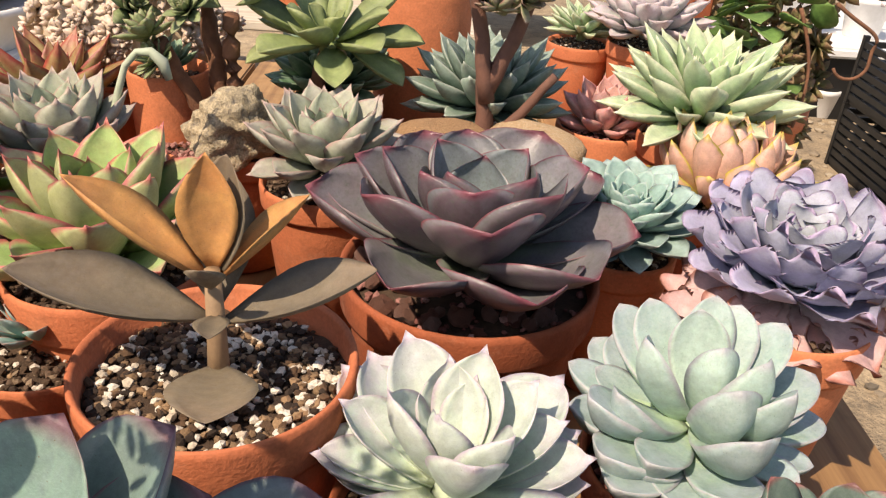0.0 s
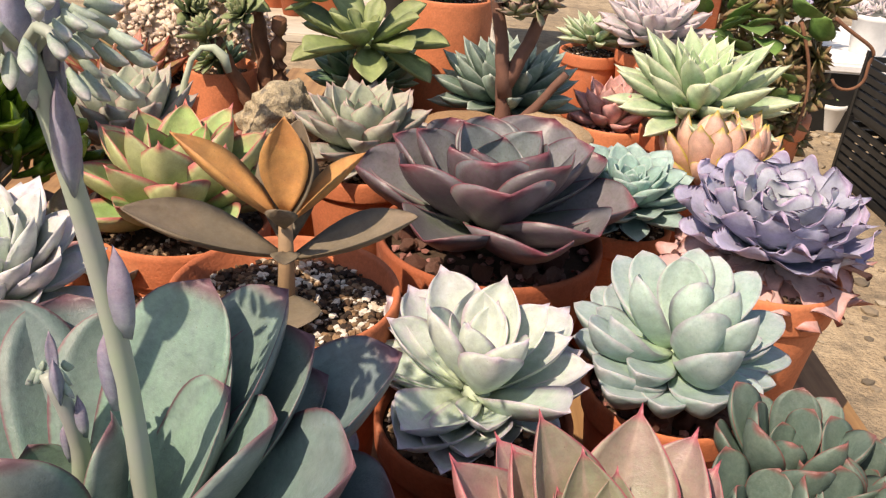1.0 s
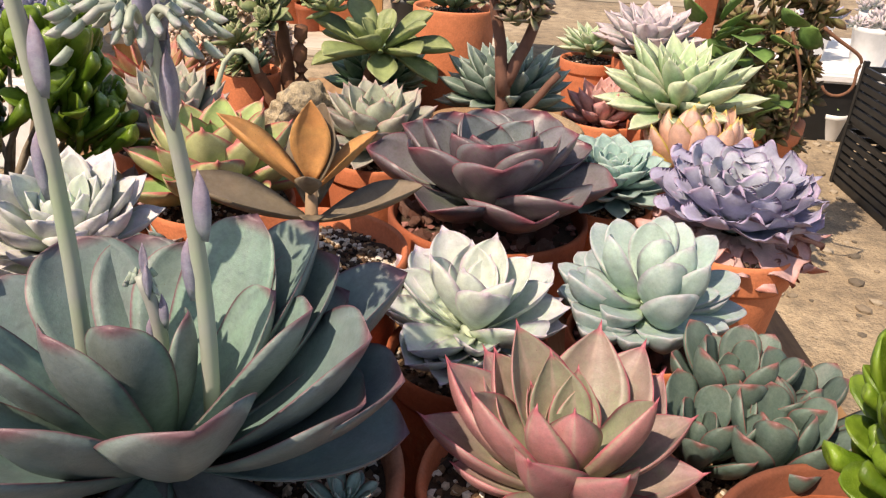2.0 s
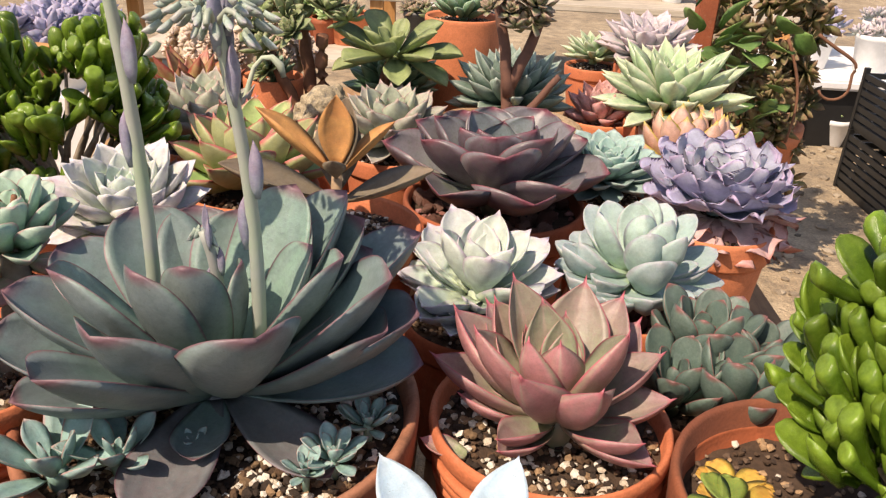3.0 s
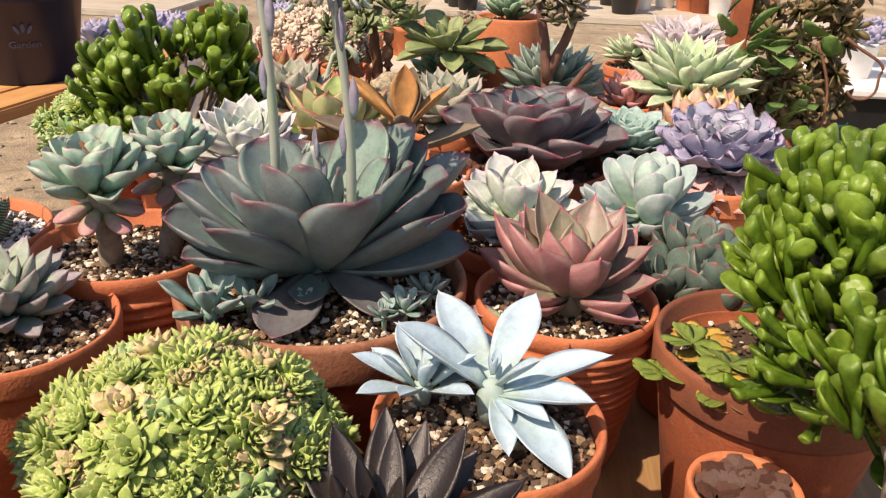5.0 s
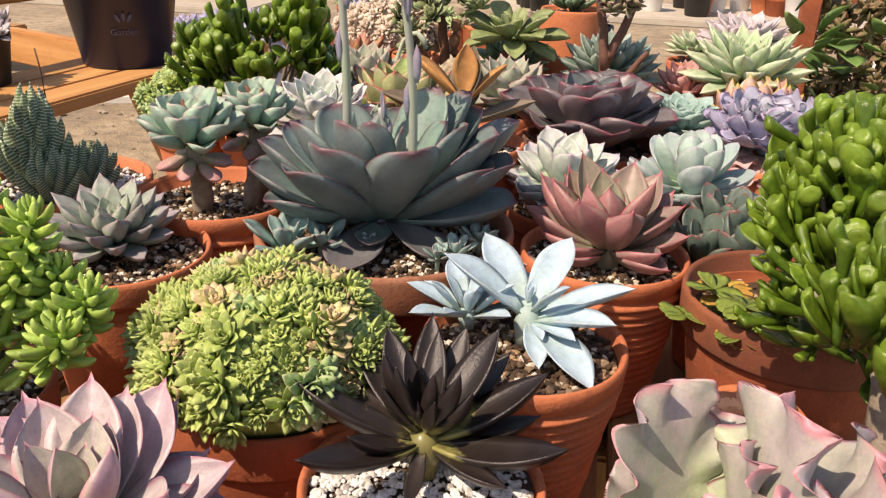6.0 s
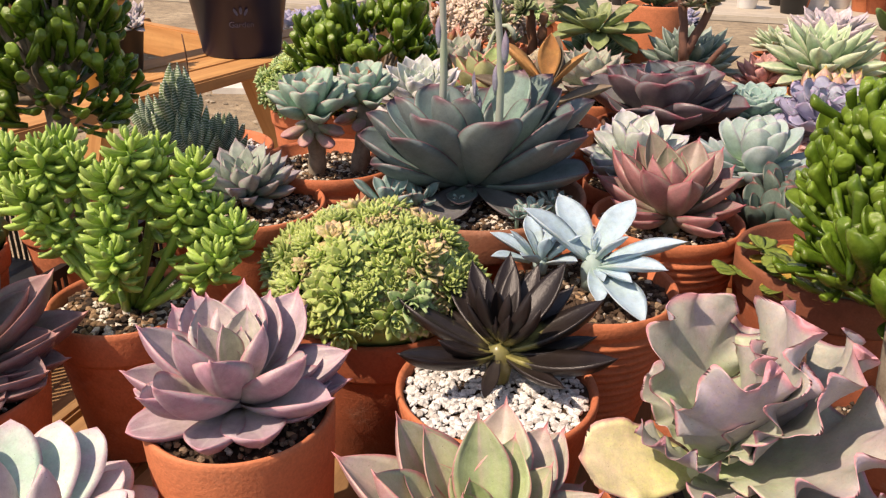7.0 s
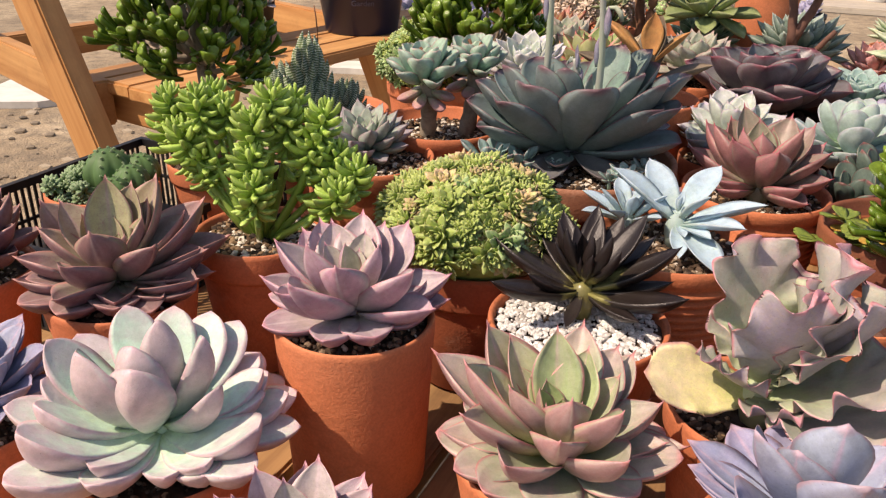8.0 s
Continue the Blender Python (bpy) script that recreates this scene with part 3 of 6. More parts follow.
rosette(t, (0, 0, zs + 0.092), 0.070, 46, wb, el=(86, -8), l_in=0.4, l_pow=0.7, e_pow=1.2, rise=0.03, phase=20, tilt=(12, 0), seed=3)

# blue-green plump rosette
PACHY = leaf_material("blue_green_leaf", C("98b288"), C("809e94"), C("8ca0a2"), C("a0a2a6"), 0.06, 0.55, 0.2, 0.22, C("8aa28c"), glow=0.22, young=C("a5c0b0"))
PACHY_TIPS = [(-35, 56, 42), (-17, 56, 47), (-5, 53, 37), (-37, -5, 59), (-44, 68, 9), (-51, -25, 39), (-66, -22, 35), (-66, 14, 0), (-60, -46, 18), (-41, -52, 21), (-56, -57, 8), (-25, -65, 7), (12, 50, 55), (31, 46, 51), (4, 28, 58), (56, 34, 46), (18, -26, 65), (2, -44, 60), (26, -42, 58), (77, 32, 16), (8, -61, 45), (87, 27, -12), (55, -29, 2), (2, -70, 15), (1, -16, 64)]
pachy = leaf_meshes(PACHY, 3, W=0.50, thick=0.19, p=0.66, base=0.36, b=0.45, cup=0.14, curve=0.8, mucro=0.02, nu=9, nv=18, seed=8)
pachy_in = leaf_meshes(PACHY, 3, W=0.58, thick=0.18, p=0.62, base=0.42, b=0.45, cup=0.2, curve=0.75, mucro=0.02, nu=9, nv=18, seed=9)
t, bed, zs = potted("potted_pachyveria", "plump blue-green pachyveria rosette in a terracotta pot", 0.154, 0.340, 0.056, 0.120, mat=POT_A, fill="lava", depth=0.008)
tipped(t, (0, -0.004, 0.147), PACHY_TIPS, pachy, pachy_in, seed=4, core=4, skirt=8)

# ruffled lilac rosette
RUFF = leaf_material("lilac_ruffled_leaf", C("86a0a0"), C("9698b2"), C("a09ab8"), C("a894b4"), 0.05, 0.5, 0.25, 0.15, C("8b86a8"), glow=0.15, young=C("a8b2b4"))
RUFF_OLD = leaf_material("pink_ruffled_leaf", C("b59a95"), C("c9a6a3"), C("c89c98"), C("a96a5c"), 0.06, 0.6, 0.3, 0.1)
ruff = leaf_meshes(RUFF, 4, W=0.80, thick=0.05, p=0.74, base=0.35, b=0.36, cup=0.16, curve=0.35, mucro=0.02, wave=0.095, waves=5.5, nu=11, nv=26, seed=9)
ruff_old = leaf_meshes(RUFF_OLD, 3, W=0.75, thick=0.04, p=0.76, base=0.35, b=0.32, cup=0.1, curve=-0.4, mucro=0.02, wave=0.10, waves=5.5, nu=11, nv=26, seed=10)
t, bed, zs = potted("potted_echeveria", "ruffled lilac echeveria with dry pink lower leaves in a terracotta pot", 0.258, 0.472, 0.060, 0.146, mat=POT_D, fill="grit", depth=0.006, lip=0.03)
st = rosette(t, (0, 0.004, zs + 0.026), 0.086, 34, ruff, el=(82, 6), l_in=0.4, l_pow=0.7, e_pow=0.95, rise=0.018, phase=40, tilt=(5, 0), seed=5)
for i in range(16):
    rng = random.Random(i)
    L = rng.uniform(0.055, 0.075)
    part("leaf", ruff_old[i % 3], None, st, m=pose(0, 0, -0.012, 0, 0, i * 137.5) @ pose(0, 0.014, 0, rng.uniform(-20, 0), 0, 0) @ Matrix.Diagonal((L, L, L, 1)), smooth=False)

# small teal rosette
TEAL = leaf_material("teal_leaf", C("789a8c"), C("80a098"), C("90aaa4"), C("9eb2ae"), 0.06, 0.55, 0.2, 0.15, young=C("80a89c"))
teal = leaf_meshes(TEAL, 3, W=0.6, thick=0.07, p=0.68, base=0.4, b=0.5, cup=0.2, curve=0.35, mucro=0.06, nu=5, nv=8, seed=11)
t, bed, zs = potted("potted_echeveria", "small tight teal echeveria rosette in a terracotta pot", 0.163, 0.572, 0.046, 0.134, mat=POT_D, fill="grit", depth=0.006)
rosette(t, (0, 0, zs + 0.02), 0.071, 40, teal, el=(85, -5), l_in=0.25, rise=0.035, phase=10, tilt=(8, 0), seed=6)

# yellow and peach rosette
YEL = leaf_material("yellow_peach_leaf", C("c4bc80"), C("d4a890"), C("d2a894"), C("c0b048"), 0.06, 0.45, 0.3, 0.03, C("cc988a"), glow=0.2, young=C("d8b0a2"), old=C("bcae48"))
yel = leaf_meshes(YEL, 3, W=0.48, thick=0.11, p=0.6, base=0.42, b=0.7, cup=0.28, curve=1.0, mucro=0.05, nu=5, nv=9, seed=12)
t, bed, zs = potted("potted_echeveria", "yellow and peach coloured echeveria rosette in a terracotta pot", 0.275, 0.675, 0.055, 0.128, mat=POT_A, fill="grit", depth=0.006)
rosette(t, (0, 0, zs + 0.014), 0.094, 40, yel, el=(86, 2), l_in=0.9, e_pow=1.9, rise=0.04, phase=80, tilt=(4, 0), seed=7)

# small pink rosette
SMP = leaf_material("dusty_pink_leaf", C("b09888"), C("c89a92"), C("d08e8c"), C("d4908a"), 0.08, 0.5, 0.3, 0.08, glow=0.15, young=C("c09a8c"))
smp = leaf_meshes(SMP, 3, W=0.56, thick=0.10, p=0.6, base=0.42, b=0.85, cup=0.25, curve=0.45, mucro=0.06, nu=5, nv=9, seed=13)
t, bed, zs = potted("potted_echeveria", "small dusty pink echeveria rosette in an orange terracotta pot", 0.185, 0.790, 0.050, 0.160, mat=POT_D, fill="pink", depth=0.006, style="plain", taper=0.8, grains=200)
rosette(t, (0, 0, zs + 0.001), 0.066, 22, smp, el=(82, 12), l_in=0.7, e_pow=1.2, rise=0.025, phase=80, tilt=(6, 0), seed=8)

# variegated green rosette and the greyish one behind
VAR = leaf_material("pale_green_leaf", C("789660"), C("96ae8c"), C("c0cca8"), C("ccd2b4"), 0.10, 0.5, 0.3, 0.08, glow=0.2, young=C("8fae78"))
var = leaf_meshes(VAR, 3, W=0.36, thick=0.09, p=0.55, base=0.5, b=0.9, cup=0.25, curve=0.1, mucro=0.05, nu=5, nv=9, seed=14)
t, bed, zs = potted("potted_echeveria", "light green variegated echeveria with long pointed leaves", 0.264, 0.745, 0.055, 0.170, mat=POT_A, fill="grit", depth=0.006)
rosette(t, (0, 0, zs + 0.025), 0.110, 44, var, el=(82, -2), l_in=0.45, e_pow=1.2, rise=0.04, phase=30, tilt=(6, 0), seed=9)
GRW = leaf_material("grey_pink_leaf", C("8d9a90"), C("a9a9a6"), C("c0adb2"), C("cbb6bd"), 0.08, 0.55, 0.3, 0.2)
grw = leaf_meshes(GRW, 3, W=0.45, thick=0.07, p=0.6, base=0.45, b=0.7, cup=0.25, curve=0.35, mucro=0.05, wave=0.03, waves=2, nu=5, nv=9, seed=15)
t, bed, zs = potted("potted_echeveria", "greyish pink frilled echeveria rosette", 0.335, 1.25, 0.06, 0.14, mat=POT_A, fill="grit", depth=0.006)
rosette(t, (0, 0, zs + 0.025), 0.110, 46, grw, el=(85, -4), l_in=0.35, rise=0.04, phase=30, tilt=(6, 0), seed=10)

# dark blue-green rosettes at the back
DBL = leaf_material("dark_blue_green_leaf", C("46604c"), C("647c6c"), C("849688"), C("a4b0a4"), 0.06, 0.45, 0.3, 0.08)
dbl = leaf_meshes(DBL, 3, W=0.42, thick=0.11, p=0.58, base=0.5, b=0.85, cup=0.2, curve=0.35, mucro=0.05, nu=5, nv=9, seed=16)
t, bed, zs = potted("potted_echeveria", "dark blue-green echeveria with pointed leaves in a terracotta pot", 0.061, 0.790, 0.055, 0.147, mat=POT_B, fill="grit", depth=0.006)
rosette(t, (0, 0, zs + 0.03), 0.095, 42, dbl, el=(84, -8), l_in=0.4, e_pow=1.1, rise=0.055, phase=30, tilt=(6, 0), seed=11)
DGR = leaf_material("dark_green_leaf", C("35573a"), C("4f7350"), C("7c9a7a"), C("9fb59a"), 0.07, 0.45, 0.3, 0.05)
dgr = leaf_meshes(DGR, 3, W=0.42, thick=0.12, p=0.62, base=0.45, b=0.7, cup=0.2, curve=0.35, mucro=0.04, nu=5, nv=9, seed=17)
t, bed, zs = potted("potted_echeveria", "dark green echeveria rosette in a shallow terracotta pot", -0.105, 0.850, 0.058, 0.140, mat=POT_B, fill="grit", depth=0.006)
rosette(t, (0, 0, zs + 0.03), 0.078, 40, dgr, el=(84, -10), l_in=0.4, e_pow=1.1, rise=0.05, phase=60, tilt=(6, 0), seed=12)

# tall straight pot
t, bed, zs = potted("tall_potted_plant", "tall straight orange terracotta cylinder pot with a green rosette", -0.010, 0.925, 0.056, 0.262, mat=POT_D, fill="grit", style="plain", taper=0.95, depth=0.01)
rosette(t, (0, 0, zs + 0.01), 0.056, 24, dgr, el=(84, 20), l_in=0.4, rise=0.02, seed=13)

# green and red pointed rosette
AGV = leaf_material("green_pink_leaf", C("8cae66"), C("98b276"), C("b0a07c"), C("b4605a"), 0.075, 0.42, 0.25, 0.05, glow=0.18, mid_at=0.6, under=C("a8aa78"), young=C("98ba6c"))
agv = leaf_meshes(AGV, 3, seed=18, **CUPPED)
t, bed, zs = potted("potted_echeveria", "apple-green echeveria with pink pointed tips in a terracotta pot", -0.205, 0.462, 0.067, 0.160, mat=POT_A, fill="grit", depth=0.006, lip=0.03)
rosette(t, (0, 0, zs + 0.012), 0.100, 24, agv, el=(78, 8), l_in=0.8, e_pow=1.3, rise=0.026, phase=60, tilt=(3, 0), seed=14)

# grey-green rosettes
GGR = leaf_material("grey_green_leaf", C("8f9c80"), C("989e8a"), C("a49a90"), C("a88880"), 0.06, 0.55, 0.25, 0.15, C("95938c"), young=C("a0b290"))
ggr = leaf_meshes(GGR, 3, W=0.56, thick=0.08, p=0.62, base=0.45, b=0.8, cup=0.25, curve=0.4, mucro=0.07, nu=5, nv=10, seed=19)
t, bed, zs = potted("potted_echeveria", "grey-green echeveria rosette with pinkish tips in a terracotta pot", -0.085, 0.658, 0.060, 0.139, mat=POT_A, fill="grit", depth=0.006)
rosette(t, (0, 0, zs + 0.02), 0.085, 32, ggr, el=(85, -8), l_in=0.5, e_pow=1.25, rise=0.035, phase=20, tilt=(8, 0), seed=15)
t, bed, zs = potted("potted_echeveria", "grey-green echeveria with a drooping flower stalk", -0.300, 0.620, 0.062, 0.150, mat=POT_A, fill="grit", depth=0.006)
rosette(t, (0, 0, zs + 0.018), 0.083, 30, ggr, el=(84, 18), l_in=0.6, e_pow=1.2, rise=0.03, phase=120, tilt=(6, 0), seed=16)
STALK = plain_material("pale_stalk", C("9fae92"), C("b7bca6"), 60, 0.6)
part("flower_stalk", tube([(0.03, 0.0, zs + 0.01), (0.04, 0.01, zs + 0.04), (0.048, 0.014, zs + 0.07), (0.055, 0.018, zs + 0.092), (0.065, 0.02, zs + 0.103), (0.076, 0.02, zs + 0.104), (0.085, 0.02, zs + 0.096), (0.089, 0.02, zs + 0.082)], [0.0035, 0.0032, 0.003, 0.0028, 0.003, 0.004, 0.005, 0.003], 10), STALK, t, "drooping pale green flower stalk")

# red tipped rosette at the back
RED = leaf_material("red_tip_leaf", C("8fa058"), C("9c8a5c"), C("9c5a4a"), C("9a463c"), 0.10, 0.4, 0.3, 0.0)
red = leaf_meshes(RED, 3, W=0.44, thick=0.10, p=0.35, base=0.75, b=1.0, cup=0.25, curve=0.1, mucro=0.05, nu=5, nv=9, seed=20)
t, bed, zs = potted("potted_agave_like_echeveria", "red and green echeveria with sharp upright leaves in a terracotta pot", -0.364, 0.765, 0.055, 0.155, mat=POT_A, fill="grit", depth=0.006)
rosette(t, (0, 0, zs + 0.008), 0.095, 17, red, el=(85, 32), l_in=0.55, rise=0.02, phase=60, seed=17)

# big grey rosette with flower stalks
GREY = leaf_material("blue_grey_leaf", C("6e8a7a"), C("5f7c78"), C("5f6b6f"), C("6c4650"), 0.022, 0.42, 0.3, 0.06, C("546868"), glow=0.1, under=C("6c7676"), young=C("76967f"), old=C("665458"), streak=C("6a767a"))
GREY_TIPS = [(0, -35, 99), (55, -88, 94), (-29, -92, 91), (-65, -48, 96), (-107, -28, 71), (-111, -40, 53), (-49, -105, 73), (-83, -73, 33), (-28, -45, 102), (-101, 37, 73), (-88, 62, 53), (-67, 71, 85), (-51, 74, 64), (-42, 87, 80), (-6, 77, 85), (29, 62, 112), (19, 2, 88), (46, 47, 98), (74, 50, 110), (79, 48, 98), (53, 23, 91), (77, -6, 95), (87, 48, 75), (107, -14, 94), (119, 42, 88), (121, -14, 68), (105, -35, 68), (78, -62, -10), (-8, -104, -9), (7, -70, 2)]
grey = leaf_meshes(GREY, 3, W=0.53, thick=0.065, p=0.70, base=0.34, b=0.34, cup=0.20, curve=0.38, mucro=0.025, nu=9, nv=18, seed=21)
grey_in = leaf_meshes(GREY, 3, W=0.48, thick=0.065, p=0.70, base=0.40, b=0.36, cup=0.18, curve=0.40, mucro=0.03, nu=9, nv=18, seed=22)
t, bed, zs = potted("potted_echeveria", "large blue-grey echeveria with pups and flower stalks in a terracotta bowl", -0.132, 0.116, 0.119, 0.159, mat=POT_B, fill="perlite", depth=0.014, grains=2300, grain=0.0058, lip=0.036, mat_rim=POT_C, taper=0.62)
tipped(t, (-0.003, 0.002, 0.164), GREY_TIPS, grey, grey_in, base=0.014, seed=18, core=5, back=6)
pup_mat = leaf_material("blue_green_pup_leaf", C("7fa496"), C("7aa09a"), C("86a09c"), C("a5837f"), 0.05, 0.5, 0.2, 0.10)
pup = leaf_meshes(pup_mat, 3, W=0.54, thick=0.08, p=0.66, base=0.36, b=0.6, cup=0.24, curve=0.35, mucro=0.04, nu=5, nv=9, seed=22)
for x, y, R, n in ((-0.068, -0.072, 0.046, 8), (0.075, -0.050, 0.026, 10), (0.090, -0.018, 0.024, 10), (-0.004, -0.046, 0.014, 7), (-0.040, -0.060, 0.036, 6), (0.062, -0.062, 0.018, 8)):
    rosette(t, (x, y, zs + 0.012), R, n, pup, el=(80, 12), l_in=0.4, rise=0.01, name="pup", seed=int(abs(x) * 900), jit=9)
BUD = leaf_material("violet_bract", C("8f96a0"), C("7d7890"), C("86748a"), None, 0.05, 0.5, 0.2, 0.15)
bud = leaf_meshes(BUD, 2, W=0.26, thick=0.13, p=0.5, base=0.3, b=0.8, cup=0.3, curve=0.4, mucro=0.05, nu=5, nv=8, seed=23)
fbud = leaf_meshes(leaf_material("grey_green_bud", C("8a9c88"), C("94a496"), C("a09c9c"), None, 0.05, 0.5, 0.3, 0.15), 2, W=0.42, thick=0.34, p=0.55, base=0.3, b=0.6, cup=0.0, curve=0.4, mucro=0.05, nu=5, nv=8, seed=27)
STALK2 = plain_material("green_stalk", C("98ae8c"), C("a4a0a0"), 14, 0.5)
for (x0, y0), top, bracts in (((-0.038, 0.006), (-0.046, -0.002, 0.305), (0.42, 0.60, 0.64, 0.78, 0.86)), ((0.024, 0.000), (0.015, -0.014, 0.245), (0.34, 0.50, 0.72, 0.76, 0.84, 0.90, 0.93)), ((-0.008, 0.012), (-0.006, 0.006, 0.12), (0.4, 0.6, 0.75, 0.85, 0.95))):
    a, b = Vector((x0, y0, zs + 0.05)), Vector((top[0], top[1], zs + top[2]))
    pts = arc(a, b, (0.006, 0, 0), 10)
    tall = top[2] > 0.15
    st = part("flower_stalk", tube(pts, taper(0.0043, 0.0028, 10), 10), STALK2, t, "pale green flower stalk with violet bracts")
    for i, k in enumerate(bracts):
        p = pts[int(k * 10)].lerp(pts[min(10, int(k * 10) + 1)], k * 10 - int(k * 10))
        L = 0.031 if tall else 0.018
        part("bract", bud[i % 2], None, st, m=Matrix.Translation(p) @ pose(0, 0, 0, 0, 0, 100 + i * 155) @ pose(0, 0.003, 0, 84, 0, 0) @ Matrix.Diagonal((L, L, L, 1)), smooth=False)
    rng = random.Random(int(top[2] * 900))
    for i in range(70 if tall else 8):
        s = 0.030 if tall else 0.008
        d = Vector((rng.gauss(0, 1), rng.gauss(0, 1), rng.gauss(0, 0.5))).normalized() * s * rng.uniform(0.3, 1.0)
        L = rng.uniform(0.007, 0.011) if tall else 0.007
        part("flower_bud", fbud[i % 2], None, st, m=Matrix.Translation(b + d) @ (Vector((d.x, d.y, d.z - 0.012)).to_track_quat("Y", "Z").to_matrix().to_4x4()) @ Matrix.Diagonal((L, L, L, 1)), smooth=False)
    if tall:
        for i in range(9):
            az = i * 40
            q = Vector((0.024 * math.cos(radians(az)), 0.024 * math.sin(radians(az)), -0.004))
            part("pedicel", tube(arc(b - Vector((0, 0, 0.012)), b + q, (0, 0, 0.008), 4), [0.0016] * 5, 5), STALK2, st)

# pink pointed rosettes
PINK = leaf_material("rose_leaf", C("828e68"), C("8e8276"), C("967072"), C("ac5662"), 0.032, 0.38, 0.25, 0.04, C("886c68"), glow=0.15, under=C("ae6e72"), young=C("7e8a68"), streak=C("948478"), vein=C("a08c7e"))
ROSE_TIPS = [(-30, 42, 81), (13, 63, 71), (-70, 29, 60), (-82, 16, 33), (-55, -7, 68), (-41, 35, 68), (-46, 60, 52), (-26, 30, 54), (-26, -13, 70), (-29, -54, 68), (-8, 34, 69), (-19, 29, 52), (2, 30, 62), (-9, 25, 45), (-1, -14, 67), (6, 27, 53), (25, 57, 58), (15, -52, 62), (33, -13, 77), (46, 52, 65), (57, 54, 47), (63, 10, 49), (69, -4, 27), (42, -50, 26), (-39, -48, 20)]
POINTED = {**CUPPED, "W": 0.54, "b": 0.85, "curve": 0.70}
pink = leaf_meshes(PINK, 3, seed=24, **POINTED)
t, bed, zs = potted("potted_echeveria", "rose and olive pointed echeveria in a ringed terracotta pot", 0.068, 0.132, 0.076, 0.149, mat=POT_A, fill="perlite", style="ring", depth=0.014, grains=1000, grain=0.0058, taper=0.7)
tipped(t, (0.003, -0.006, 0.149), ROSE_TIPS, pink, seed=19, core=5, back=4, skirt=6)
part("dry_leaf", pink[1], None, bed, "shrivelled fallen red leaf", m=pose(-0.052, -0.034, zs + 0.004, 0, 4, 70) @ Matrix.Diagonal((0.036, 0.03, 0.03, 1)), smooth=False)

# dark green cluster with red edges
XGR = leaf_material("green_red_edge_leaf", C("425c48"), C("465e54"), C("54685c"), C("7a403c"), 0.022, 0.4, 0.3, 0.08)
xgr = leaf_meshes(XGR, 3, W=0.56, thick=0.15, p=0.70, base=0.32, b=0.45, cup=0.15, curve=0.35, mucro=0.03, nu=7, nv=14, seed=25)
t, bed, zs = potted("potted_echeveria_cluster", "dark green clustered echeveria with red leaf edges in a terracotta pot", 0.192, 0.212, 0.055, 0.115, mat=POT_A, fill="grit", depth=0.006)
for i, (x, y, z, R, n) in enumerate(((-0.03, -0.015, 0.012, 0.060, 10), (0.015, -0.02, 0.012, 0.066, 11), (0.0, 0.03, 0.02, 0.066, 11), (0.038, 0.015, 0.016, 0.060, 10))):
    rosette(t, (x, y, zs + z), R, n, xgr, el=(84, 38), l_in=0.6, rise=0.015, seed=30 + i, phase=i * 50, jit=8)

# clover in an old pot
CLOV = leaf_material("clover_leaf", C("5c7630"), C("667e36"), C("768a3c"), None, 0.05, 0.6, 0.4, 0.0, C("b08a3a"), glow=0.2)


def heart_leaf(mat):
    """A thin two-lobed leaflet of unit length."""
    out = []
    v, f, s = leaf_arrays(W=0.72, thick=0.03, p=0.66, base=0.15, b=0.45, cup=0.1, curve=0.1, mucro=-0.05, nu=5, nv=8)
    out.append((v, f, s, pose(0.0, 0, 0, 0, 8, 20)))
    out.append((v, f, s, pose(0.0, 0, 0, 0, -8, -20)))
    return mesh_of("leaflet", out, mat)


LEAFLET = heart_leaf(CLOV)
LEAFLET_Y = heart_leaf(leaf_material("clover_yellow_leaf", C("b0943c"), C("c0a048"), C("b88a40"), None, 0.05, 0.6, 0.3, 0.0, glow=0.2))
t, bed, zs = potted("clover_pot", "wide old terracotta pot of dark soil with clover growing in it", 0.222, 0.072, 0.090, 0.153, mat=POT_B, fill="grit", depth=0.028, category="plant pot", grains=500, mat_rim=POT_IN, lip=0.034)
rng = random.Random(8)
for i in range(17):
    a, d = rng.uniform(175, 285), rng.uniform(0.05, 0.096)
    x, y, h = d * math.cos(radians(a)), d * math.sin(radians(a)), rng.uniform(0.010, 0.045)
    st = part("clover_stem", tube(arc((x * 0.6, y * 0.6, zs), (x, y, zs + h), (0, 0, 0.006), 5), [0.0007] * 6, 5), CLOV, t, "thin clover stem")
    L = rng.uniform(0.017, 0.026)
    for k in range(3):
        part("leaflet", LEAFLET_Y if i % 3 == 1 else LEAFLET, None, st, m=pose(x, y, zs + h, rng.uniform(-12, 12), rng.uniform(-12, 12), k * 120 + i * 40) @ Matrix.Diagonal((L, L, L, 1)), smooth=False)

# finger-leaved jade bushes
JADE = leaf_material("glossy_green_leaf", C("3a5414"), C("4a661c"), C("6a842c"), None, 0.08, 0.22, 0.5, 0.0, glow=0.15)


